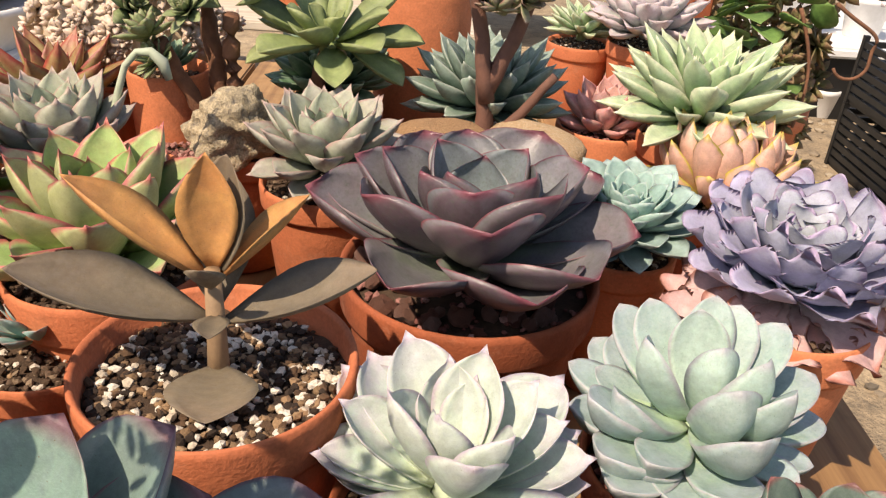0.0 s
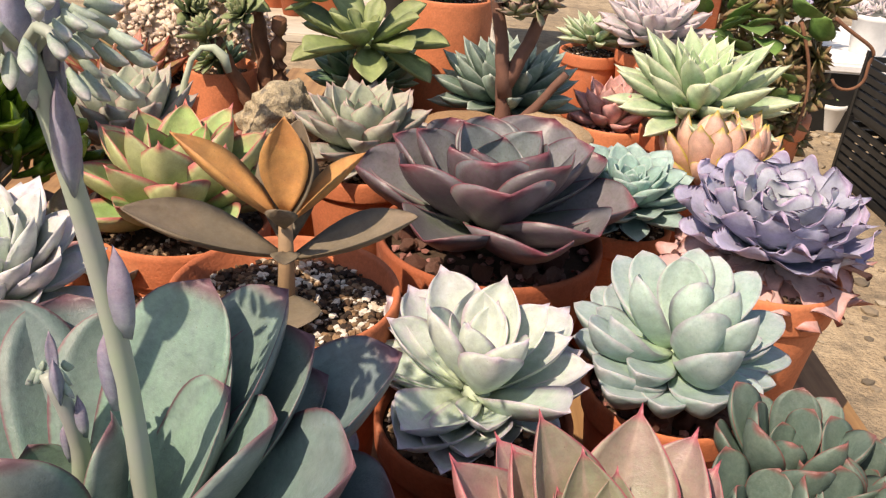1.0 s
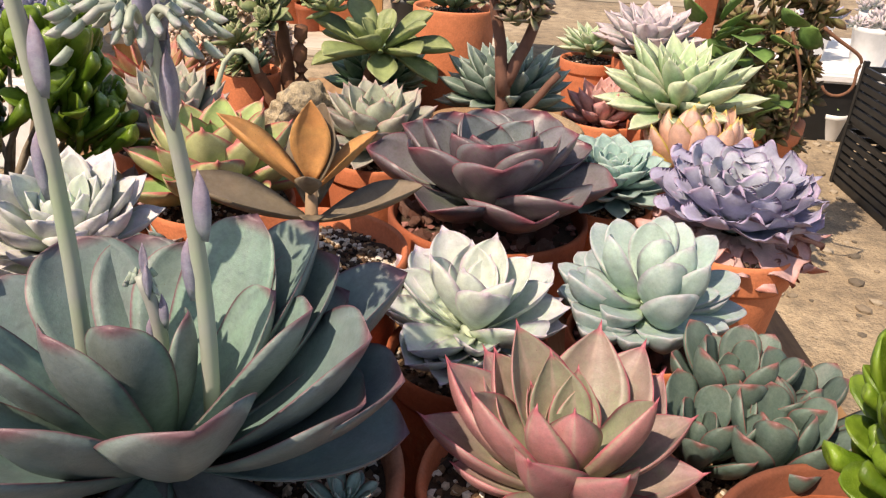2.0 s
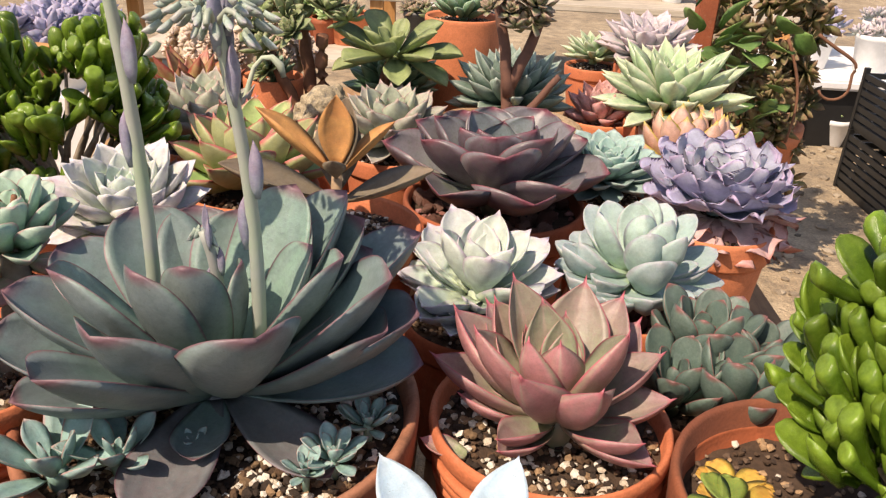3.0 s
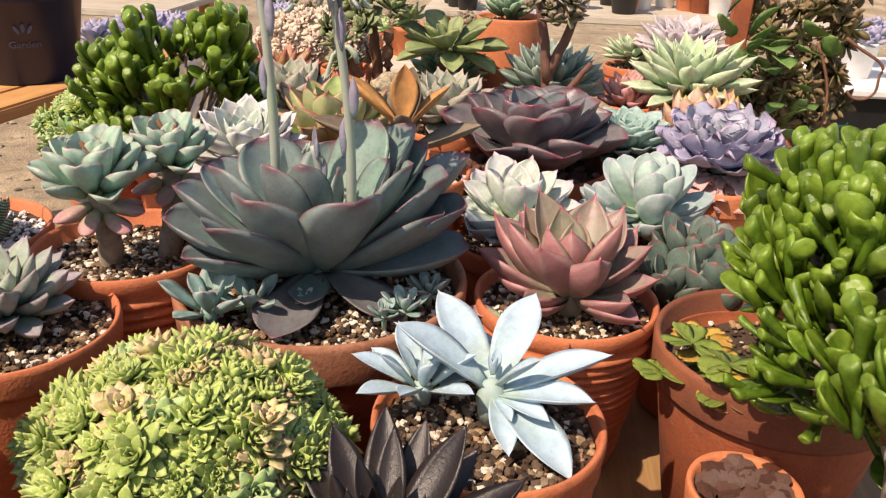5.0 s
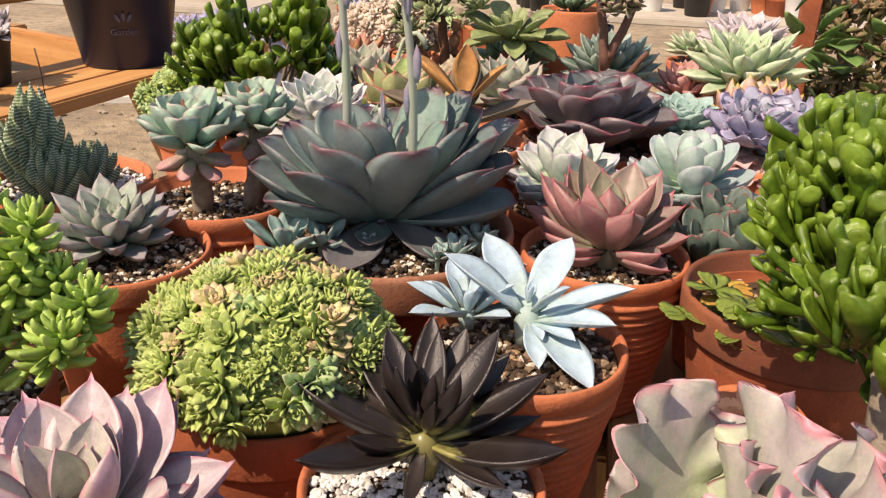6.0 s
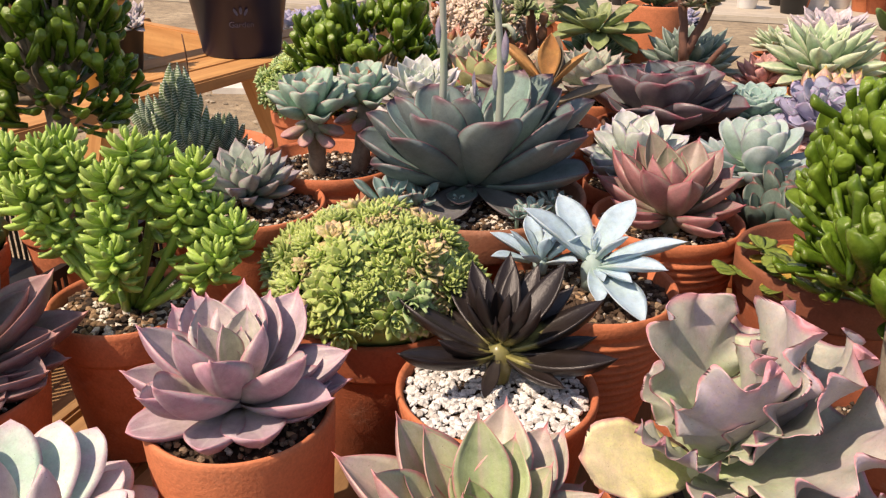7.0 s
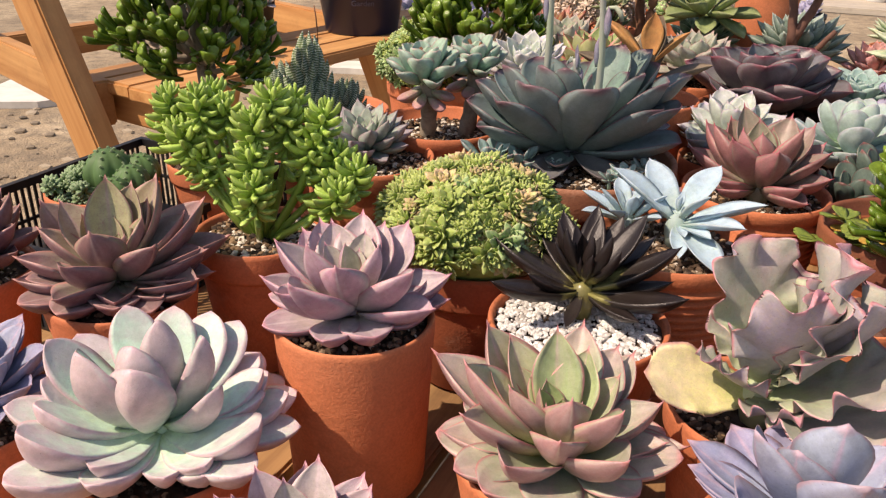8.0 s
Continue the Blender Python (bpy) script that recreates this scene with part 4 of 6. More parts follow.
def finger_meshes(seed):
    """Tubular leaves with a dished, trumpet-like end."""
    out = []
    for k in range(3):
        rng = random.Random(seed + k)
        V, Fc, S = [], [], []
        prof = [(0.0, 0.06), (0.15, 0.085), (0.45, 0.108), (0.72, 0.130 + 0.01 * k), (0.88, 0.152 + 0.02 * k), (0.97, 0.145 + 0.02 * k), (1.0, 0.10 + 0.02 * k), (0.985, 0.04)]
        seg = 8
        for i, (v, r) in enumerate(prof):
            bend = 0.14 * v * v
            for j in range(seg):
                a = 2 * math.pi * j / seg
                V.append((r * math.cos(a), v + 0.25 * r * math.sin(a) * v, bend + r * 0.85 * math.sin(a)))
                S.append((0.5, min(1.0, i / 6), 0.0))
        for i in range(len(prof) - 1):
            for j in range(seg):
                q = (j + 1) % seg
                Fc.append((i * seg + j, i * seg + q, (i + 1) * seg + q, (i + 1) * seg + j))
        o = (len(prof) - 1) * seg
        Fc.append(tuple(o + j for j in range(seg)))
        Fc.append(tuple(reversed(range(seg))))
        out.append(mesh_of("leaf", [(V, Fc, S, None)], JADE))
    return out


FINGERS = finger_meshes(3)
JADE_FLAT = leaf_meshes(JADE, 3, W=0.55, thick=0.14, p=0.68, base=0.25, b=0.5, cup=0.15, curve=0.3, mucro=0.0, nu=5, nv=8, seed=31)


def jade_bush(t, base, tips, leaf_len, seed, trunk=0.012, clump=13, flat=0.3, spread=0.03):
    """A thick-stemmed bush: branches to each tip, a tuft of finger leaves on each."""
    rng = random.Random(seed)
    base = Vector(base)
    for i, tip in enumerate(tips):
        tip = Vector(tip)
        mid_ = base.lerp(tip, 0.5) + Vector((rng.uniform(-0.01, 0.01), rng.uniform(-0.01, 0.01), -0.008))
        br = part("branch", tube([base, base.lerp(mid_, 0.6), mid_, tip], [trunk, trunk * 0.75, trunk * 0.55, trunk * 0.3], 8), GREY_BARK, t, "thick grey-brown branch")
        for j in range(clump):
            d = (tip - base) * 9.0 / max(0.05, (tip - base).length) * 0.1 + Vector((rng.gauss(0, 0.55), rng.gauss(0, 0.55), 0.35 + rng.gauss(0, 0.45)))
            az, e = math.degrees(math.atan2(-d.x, d.y)), math.degrees(math.atan2(d.z, math.hypot(d.x, d.y)))
            L = leaf_len * rng.uniform(0.7, 1.25)
            src = JADE_FLAT if rng.random() < flat else FINGERS
            off = Vector((rng.uniform(-spread, spread), rng.uniform(-spread, spread), rng.uniform(-spread * 1.2, spread * 0.4)))
            part("leaf", src[j % 3], None, br, m=Matrix.Translation(tip + off * 0.5) @ pose(0, 0, 0, 0, 0, az) @ pose(0, 0, 0, e, rng.uniform(-20, 20), 0) @ Matrix.Diagonal((L, L, L, 1)), smooth=False)


t, bed, zs = potted("potted_jade_bush", "glossy bright green finger-leaved jade bush on a thick grey trunk", 0.245, -0.120, 0.052, 0.110, mat=POT_B, fill="grit", depth=0.01, category="jade plant")
part("trunk", tube([(0, 0, zs - 0.01), (-0.008, 0.004, zs + 0.04), (-0.012, 0.012, zs + 0.085), (-0.010, 0.06, zs + 0.105), (-0.004, 0.13, zs + 0.115)], [0.015, 0.0135, 0.012, 0.011, 0.009], 12), GREY_BARK, t, "thick wrinkled grey trunk")
tips = []
rng = random.Random(12)
for i in range(38):
    a, e = i * 2.4, -0.55 + 1.5 * (i + 0.5) / 38
    q = math.sqrt(max(0.0, 1 - e * e))
    tips.append((0.004 + 0.050 * math.cos(a) * q, 0.160 + 0.060 * math.sin(a) * q, 0.234 + 0.052 * e))
jade_bush(t, (-0.004, 0.150, 0.205), tips, 0.036, 5, trunk=0.007, clump=13, flat=0.35)
tips = []
for i in range(18):
    a, e = i * 2.4, -0.7 + 1.6 * (i + 0.5) / 18
    q = math.sqrt(max(0.0, 1 - e * e))
    tips.append((-0.014 + 0.034 * math.cos(a) * q, -0.018 + 0.034 * math.sin(a) * q, 0.236 + 0.024 * e))
jade_bush(t, (-0.016, -0.006, 0.190), tips, 0.033, 9, trunk=0.007, clump=11, flat=0.5)
tips = []
for i in range(16):
    a, e = i * 2.4, -0.8 + 1.6 * (i + 0.5) / 16
    q = math.sqrt(max(0.0, 1 - e * e))
    tips.append((-0.014 + 0.046 * math.cos(a) * q, 0.076 + 0.034 * math.sin(a) * q, 0.204 + 0.030 * e))
jade_bush(t, (-0.010, 0.070, 0.196), tips, 0.028, 21, trunk=0.005, clump=10, flat=0.5)

t, bed, zs = potted("potted_jade_bush", "dense green finger-leaved jade bush in a terracotta pot", -0.392, 0.450, 0.062, 0.140, mat=POT_A, fill="grit", depth=0.01, category="jade plant")
tips = []
for i in range(30):
    a, e = rng.uniform(0, 6.283), rng.uniform(0.0, 1.0)
    tips.append((0.077 * math.cos(a) * math.sqrt(1 - e * e * 0.6), 0.077 * math.sin(a) * math.sqrt(1 - e * e * 0.6), zs + 0.03 + 0.12 * e))
jade_bush(t, (0, 0, zs + 0.01), tips, 0.040, 6, trunk=0.005, clump=19, flat=0.3)

# clustered light green rosettes
HENS = leaf_material("lime_leaf", C("84a04c"), C("98b05a"), C("acbc6c"), C("b4b070"), 0.05, 0.5, 0.3, 0.04, None, glow=0.3, per="object")
HENS_G = leaf_material("mint_leaf", C("6f9a58"), C("8cb06c"), C("a8c084"), C("b5b08a"), 0.08, 0.5, 0.35, 0.05)


def tuft(mat, n, seed, W=0.42, el=(80, 5), thick=0.12):
    """A whole tiny rosette in one mesh."""
    rng = random.Random(seed)
    v, f, s = leaf_arrays(W=W, thick=thick, p=0.62, base=0.4, b=0.75, cup=0.2, curve=0.4, mucro=0.05, nu=3, nv=5, seed=seed)
    V, Fc, S = [(0.0, 0.0, 0.0)], [], [(0.5, 0.0, 0.0)]
    for i in range(n):
        k = (i + 0.5) / n
        L = (0.45 + 0.55 * k ** 0.7) * rng.uniform(0.85, 1.1)
        m = pose(0, 0, 0.12 * (1 - k), 0, 0, i * 137.5 + rng.uniform(-8, 8)) @ pose(0, 0.06 * k, 0, el[0] + (el[1] - el[0]) * k + rng.uniform(-7, 7), 0, 0) @ Matrix.Diagonal((L, L, L, 1))
        o = len(V) - 4
        V += [tuple(m @ Vector(q)) for q in v[4:]]
        S += s[4:]
        for g in f[:-1]:
            h = []
            for k in g:
                k = 0 if k < 4 else k + o
                if k not in h:
                    h.append(k)
            if len(h) > 2:
                Fc.append(h)
    return mesh_of("rosette", [(V, Fc, S, None)], mat)


def dome(t, centre, rx, ry, rz, count, size, meshes, seed, low=-0.25):
    """Small rosettes packed over a mound."""
    rng = random.Random(seed)
    core = bmesh.new()
    bmesh.ops.create_icosphere(core, subdivisions=3, radius=1.0)
    for v in core.verts:
        v.co = Vector((v.co.x * rx * 0.97, v.co.y * ry * 0.97, max(v.co.z, -0.5) * rz * 0.97))
    part("mound", core, meshes[0].materials[0], t, "dense stems under the leaves", m=Matrix.Translation(centre))
    for i in range(count):
        z = 1 - (1 - low) * (i + 0.5) / count
        a = i * 2.39996
        r = math.sqrt(max(0, 1 - z * z))
        d = Vector((r * math.cos(a), r * math.sin(a), z)) + Vector([rng.uniform(-0.09, 0.09) for _ in range(3)])
        p = Vector((d.x * rx, d.y * ry, d.z * rz)) * rng.uniform(0.95, 1.07)
        nrm = Vector((d.x / rx, d.y / ry, d.z / rz)).normalized()
        s = size * rng.uniform(0.65, 1.35)
        q = nrm.to_track_quat("Z", "Y").to_matrix().to_4x4()
        part("rosette", meshes[rng.randrange(len(meshes))], None, t, m=Matrix.Translation(Vector(centre) + p) @ q @ pose(0, 0, 0, rng.uniform(-15, 15), rng.uniform(-15, 15), rng.uniform(0, 360)) @ Matrix.Scale(s, 4), smooth=False)


hens = [tuft(HENS, 26, i, 0.46) for i in range(4)]
hens_p = [tuft(leaf_material("peach_lime_leaf", C("a0b060"), C("b8b878"), C("ccb088"), C("cca080"), 0.05, 0.5, 0.3, 0.05, glow=0.25), 22, i + 40, 0.55) for i in range(2)]
hens_g = [tuft(HENS_G, 20, i + 9, 0.55) for i in range(2)]
t, bed, zs = potted("potted_rosette_mound", "dense lime-green mound of tiny rosettes in a dark terracotta pot", -0.153, -0.103, 0.079, 0.132, mat=POT_B, fill="lava", depth=0.008, lip=0.034)
dome(t, (0, -0.010, zs + 0.026), 0.076, 0.070, 0.052, 298, 0.0155, hens + hens + hens_g[:1] + hens_p[:1], 3, low=0.06)
part("stone", stone_mesh("stone", BEIGE_ROCK, random.Random(3), 3, 0.5, 0.2), None, t, "flat tan stone", m=pose(-0.022, -0.064, zs + 0.008, 0, 10, 20) @ Matrix.Diagonal((0.04, 0.022, 0.022, 1)))
part("stone", stone_mesh("stone", BEIGE_ROCK, random.Random(4), 3, 0.6, 0.2), None, t, "pale stone", m=pose(0.058, -0.03, zs + 0.008, 0, -10, 60) @ Matrix.Diagonal((0.035, 0.022, 0.024, 1)))

t, bed, zs = potted("potted_aeonium_bush", "light green bushy aeonium with many small rosettes", -0.490, 0.450, 0.058, 0.135, mat=POT_A, fill="grit", depth=0.008, category="aeonium")
dome(t, (0, 0, zs + 0.035), 0.062, 0.062, 0.052, 170, 0.0145, [tuft(HENS_G, 16, i + 20, 0.55) for i in range(3)] + hens[:1], 5, low=-0.4)

# stemmed rosettes
STEMMED = leaf_material("mint_pink_leaf", C("7c9e72"), C("80a692"), C("98ac9e"), C("a88c88"), 0.04, 0.42, 0.25, 0.12, young=C("9fc2a8"))
BLUSH = leaf_material("blush_leaf", C("9aa67c"), C("b08a80"), C("b57f7e"), None, 0.05, 0.5, 0.25, 0.08)
stm = leaf_meshes(STEMMED, 3, W=0.60, thick=0.10, p=0.68, base=0.32, b=0.5, cup=0.3, curve=0.3, mucro=0.0, nu=5, nv=9, seed=33)
blu = leaf_meshes(BLUSH, 2, W=0.55, thick=0.28, p=0.66, base=0.3, b=0.5, cup=0.0, curve=-0.3, mucro=0.0, nu=5, nv=8, seed=34)
t, bed, zs = potted("potted_echeveria", "two mint-green echeveria heads on bare stems in a ringed terracotta pot", -0.298, 0.122, 0.078, 0.172, mat=POT_A, fill="perlite", style="ring", depth=0.016, grains=1100, grain=0.0058, taper=0.72)
for x, y, h, R, x1, y1 in ((-0.014, -0.010, 0.070, 0.060, -0.008, -0.026), (0.026, 0.012, 0.072, 0.054, 0.024, 0.040)):
    st = part("stem", tube(arc((x, y, zs - 0.005), (x1, y1, zs + h), (0.004, 0, 0), 8), [0.0105, 0.0092, 0.0108, 0.0090, 0.0102, 0.0085, 0.0095, 0.008, 0.0075], 12), GREY_BARK, t, "bare grey-brown stem")
    head = rosette(t, (x1, y1, zs + h), R, 19, stm, el=(76, 8), l_in=0.7, e_pow=1.4, rise=0.02, phase=20, tilt=(6, 0), seed=int(R * 5000), name="rosette")
    for i in range(8):
        L = 0.031
        part("leaf", blu[i % 2], None, head, m=pose(0, 0, -0.008 - 0.0015 * i, 0, 0, i * 137) @ pose(0, 0.006, 0, -10, 0, 0) @ Matrix.Diagonal((L, L, L, 1)), smooth=False)
    for i in range(2):
        part("flower_stalk", tube(arc((0.004 * i, 0.008 * i, 0.005), (0.01 - 0.02 * i, 0.01 * i, 0.036), (0, 0, 0), 4), taper(0.0022, 0.0018, 4), 6), BARK, head, "cut dry flower stalk")

# striped haworthia
def zebra():
    n = Nodes("zebra_leaf", 0.5)
    uv = n.node("ShaderNodeSeparateXYZ")
    n.put(uv.inputs[0], n.coord("UV"))
    w = n.math("SINE", n.math("ADD", n.math("MULTIPLY", uv.outputs[1], 96.0), n.math("MULTIPLY", n.noise(60, 2), 4.0)))
    band = n.ramp(w, [(0.30, 0.0), (0.62, 0.9)])
    col = n.mix(n.math("MULTIPLY", band, 0.9), n.mix(n.random(), C("4e6a50"), C("728c58")), C("d8e0d0"))
    n.bump(band, 0.6, 0.001)
    return n.done(col)


ZEBRA = zebra()
zeb = leaf_meshes(ZEBRA, 3, W=0.34, thick=0.16, p=0.28, base=0.8, b=0.95, cup=0.15, curve=0.45, mucro=0.04, nu=5, nv=10, seed=35)
t, bed, zs = potted("potted_haworthia", "zebra-striped dark green haworthia cluster in a white gravel pot", -0.477, 0.148, 0.082, 0.160, mat=POT_A, fill="white", depth=0.010, grains=700, category="haworthia")
for i, (x, y, h, n, lean) in enumerate(((-0.012, -0.022, 0.100, 44, 0), (-0.074, 0.012, 0.042, 22, 10), (0.014, -0.046, 0.034, 24, -4), (0.028, -0.008, 0.034, 24, -12))):
    T = pose(x, y, zs, 0, -lean, 0)
    st = part("rosette", tube([(0, 0, -0.004), (0, 0, h * 0.7)], [0.008, 0.003], 8), ZEBRA, t, "stacked zebra-striped leaf tower", m=T)
    for k in range(n):
        f = (k + 0.5) / n
        L = (0.054 if i == 0 else 0.044) * (1 - 0.25 * f)
        part("leaf", zeb[k % 3], None, st, m=pose(0, 0, h * 0.72 * f, 0, 0, k * 137.5) @ pose(0, 0.005, 0, 46 + 38 * f, 0, 0) @ Matrix.Diagonal((L, L, L, 1)), smooth=False)
part("dry_stalk", tube(arc((-0.012, 0.0, zs + 0.08), (-0.014, 0.0, zs + 0.14), (0.002, 0, 0), 4), [0.0009] * 5, 5), BARK, t, "thin dry flower stalk")

# small grey rosette
SMG = leaf_material("grey_lilac_leaf", C("92a48a"), C("94a298"), C("9a9096"), C("9c868c"), 0.06, 0.5, 0.25, 0.04, young=C("98aa90"))
smg = leaf_meshes(SMG, 3, W=0.44, thick=0.14, p=0.6, base=0.45, b=0.8, cup=0.18, curve=0.35, mucro=0.05, nu=5, nv=9, seed=36)
t, bed, zs = potted("potted_echeveria", "small grey-lilac echeveria in a perlite-topped terracotta pot", -0.325, -0.005, 0.073, 0.163, mat=POT_A, fill="perlite", depth=0.010, grains=1000, grain=0.0056)
rosette(t, (-0.012, 0.012, zs + 0.012), 0.064, 34, smg, el=(84, 2), l_in=0.5, rise=0.025, phase=30, tilt=(6, 0), seed=37)

# silver-blue rosettes
SILV = leaf_material("silver_blue_leaf", C("94b0a8"), C("98b6c6"), C("a0bac8"), C("b4c4d0"), 0.04, 0.65, 0.12, 0.25, glow=0.15)
silv = leaf_meshes(SILV, 3, W=0.38, thick=0.06, p=0.58, base=0.35, b=0.85, cup=0.22, curve=-0.15, mucro=0.03, nu=9, nv=16, seed=38)
t, bed, zs = potted("potted_echeveria", "powdery silver-blue echeveria with pointed leaves in a ringed pot", 0.014, -0.045, 0.074, 0.149, mat=POT_A, fill="grit", style="ring", depth=0.012, taper=0.62, grains=1100, grain=0.0058)
SILVER_TIPS = [(-40, 65, 38), (25, 64, 41), (-64, 5, 43), (74, 9, 29), (62, -27, 18), (50, -59, -16), (13, -32, 2), (29, -16, 38), (-4, 10, 23), (36, -34, 6), (14, -47, -12), (-37, 4, 20)]
tipped(t, (0.001, 0.009, 0.160), SILVER_TIPS, silv, base=0.006, seed=3, core=3, back=2)
rosette(t, (-0.045, 0.02, zs + 0.016), 0.056, 12, silv, el=(75, 8), l_in=0.5, rise=0.012, seed=39, phase=15, jit=8)

# black rosette
BLACK = leaf_material("near_black_leaf", C("8a8650"), C("2a2420"), C("251e1e"), None, 0.04, 0.30, 0.25, 0.0, mid_at=0.22, glow=0.0)
BLACK_TIPS = [(-76, -9, 36), (-57, -58, 23), (-35, -35, 24), (-74, 37, 17), (-57, 49, 40), (-34, 56, 45), (-21, -9, 62), (-14, -10, 57), (-2, 3, 50), (-10, 68, 50), (0, 50, 49), (15, 64, 46), (7, -6, 54), (21, -10, 58), (34, 45, 59), (42, 57, 36), (67, 28, 44), (84, -13, 21), (53, -28, 0), (0, -44, -10)]
blk = leaf_meshes(BLACK, 3, W=0.30, thick=0.10, p=0.52, base=0.44, b=0.75, cup=0.24, curve=0.6, mucro=0.04, nu=7, nv=13, seed=40)
t, bed, zs = potted("potted_echeveria", "near-black pointed echeveria over white gravel in a terracotta pot", -0.029, -0.184, 0.072, 0.127, mat=POT_A, fill="white", depth=0.008, grains=1500, grain=0.0055, style="plain", taper=0.74)
tipped(t, (-0.002, 0.012, 0.144), BLACK_TIPS, blk, base=0.007, seed=41, core=11, back=5)

# lavender rosette in a straight pot
LAV = leaf_material("lavender_leaf", C("bcb8a6"), C("b6aaac"), C("b498a2"), C("c88c98"), 0.042, 0.36, 0.22, 0.10, C("a8989c"), glow=0.2, under=C("a87488"), young=C("bcc0a4"), old=C("8a5c64"), streak=C("c4b2b8"), vein=C("cab8ba"))
LAVENDER_TIPS = [(-22, 59, 57), (-6, 63, 49), (9, 75, 48), (15, 76, 35), (-59, 44, 48), (-36, 37, 55), (-66, 32, 43), (-57, -15, 53), (-16, -34, 68), (-30, 10, 47), (-7, 1, 54), (-7, 31, 54), (-8, 24, 41), (2, 35, 48), (19, 4, 57), (19, -46, 63), (56, -12, 53), (58, 47, 26), (74, -11, 28), (-58, -33, 31), (-12, -65, 53), (-15, -70, 46)]
lav = leaf_meshes(LAV, 3, seed=42, **{**CUPPED, "W": 0.58, "curve": 0.75})
t, bed, zs = potted("potted_echeveria", "lavender-pink echeveria rosette in a tall straight terracotta pot", -0.171, -0.289, 0.060, 0.147, mat=POT_D, fill="grit", style="plain", depth=0.006, taper=0.88)
tipped(t, (0, -0.002, 0.149), LAVENDER_TIPS, lav, seed=43, core=6, back=5, skirt=10, low=leaf_meshes(LAV, 3, seed=142, **PLUMP))

# jelly-bean sedum
SED = leaf_material("bright_sedum_leaf", C("86a848"), C("94b450"), C("a8c462"), None, 0.05, 0.36, 0.5, 0.03, C("9cac58"), glow=0.22)
bean = [mesh_of("leaf", [(*leaf_arrays(W=0.30, thick=0.24, p=0.66, base=0.45, b=0.45, cup=0.0, curve=0.5 + 0.2 * k, mucro=0.0, keel=0.2, nu=5, nv=7, seed=k), None)], SED) for k in range(3)]
t, bed, zs = potted("potted_sedum", "bright green jelly-bean sedum on trailing stems in a terracotta pot", -0.345, -0.175, 0.062, 0.135, mat=POT_A, fill="perlite", depth=0.008, category="sedum", lip=0.03, grains=700, grain=0.0065)
rng = random.Random(2)
heads = [(-0.105, 0.010, 0.126), (-0.061, 0.000, 0.134), (-0.046, 0.020, 0.123), (-0.073, -0.010, 0.103), (0.025, 0.000, 0.147), (0.018, -0.020, 0.128), (0.034, 0.010, 0.128), (0.020, -0.030, 0.098), (0.032, -0.045, 0.077), (0.066, 0.020, 0.130), (0.060, 0.010, 0.109), (0.105, 0.010, 0.088), (0.100, -0.010, 0.072), (-0.064, 0.000, 0.085), (-0.123, 0.020, 0.094), (0.027, 0.030, 0.136), (-0.079, 0.040, 0.129), (0.079, 0.020, 0.096)]
for i, (x, y, h) in enumerate(heads):
    top = Vector((x, y, zs + h))
    pts = arc((x * 0.15, y * 0.15, zs), top, (x * 0.22, y * 0.2, 0.01), 6)
    st = part("stem", tube(pts, taper(0.0036, 0.0026, 6), 7), SED, t, "fleshy green stem")
    down = (pts[4] - top).normalized()
    for j in range(34):
        k = j / 33
        p = top + down * 0.030 * k
        L = 0.0225 * (0.42 + 0.58 * min(1, k * 2.6)) * rng.uniform(0.8, 1.15)
        part("leaf", bean[j % 3], None, st, m=Matrix.Translation(p) @ pose(0, 0, 0, 0, 0, j * 137.5 + i * 40) @ pose(0, 0.001, 0, 72 - 92 * k ** 0.6 + rng.uniform(-14, 14), 0, 0) @ Matrix.Diagonal((L, L, L, 1)), smooth=False)
    for j in range(9):
        p = pts[4].lerp(pts[2], j / 9)
        L = rng.uniform(0.014, 0.021)
        part("leaf", bean[j % 3], None, st, m=Matrix.Translation(p) @ pose(0, 0, 0, 0, 0, rng.uniform(0, 360)) @ pose(0, 0.002, 0, rng.uniform(-55, 0), 0, 0) @ Matrix.Diagonal((L, L, L, 1)), smooth=False)

# wavy pink-edged echeveria
WAVY = leaf_material("wavy_leaf", C("a8b888"), C("9a9c8e"), C("a8989a"), C("d08a94"), 0.030, 0.42, 0.3, 0.10, C("b4a088"), glow=0.2, under=C("a496a6"), streak=C("9caa8c"))
YLEAF = leaf_material("yellow_old_leaf", C("bcc078"), C("dcd494"), C("dcc8a0"), C("d09488"), 0.04, 0.55, 0.1, 0.10, C("d0b498"), glow=0.2, streak=C("c0bc94"))
WAVY_TIPS = [(-25, 24, 96), (2, 54, 70), (34, 4, 104), (18, 0, 80), (18, -44, 91), (64, -14, 92), (84, -30, 62), (24, -51, 22), (-30, -47, 42), (72, -62, 26), (-28, 44, 40)]
wav = leaf_meshes(WAVY, 4, W=0.86, thick=0.035, p=0.64, base=0.26, b=0.36, cup=0.10, curve=0.30, mucro=0.0, wave=0.085, waves=10.0, lobe=0.6, nu=25, nv=54, seed=44)
t, bed, zs = potted("potted_echeveria", "large wavy-edged pink and grey-green echeveria in a terracotta pot", 0.112, -0.246, 0.060, 0.130, mat=POT_A, fill="grit", depth=0.010)
wv = tipped(t, (0, -0.004, 0.142), WAVY_TIPS, wav, base=0.008, seed=7, core=1, back=0)
yl = leaf_meshes(YLEAF, 1, W=0.68, thick=0.035, p=0.62, base=0.25, b=0.5, cup=0.12, curve=0.1, mucro=0.0, wave=0.03, waves=6, nu=11, nv=22, seed=45)
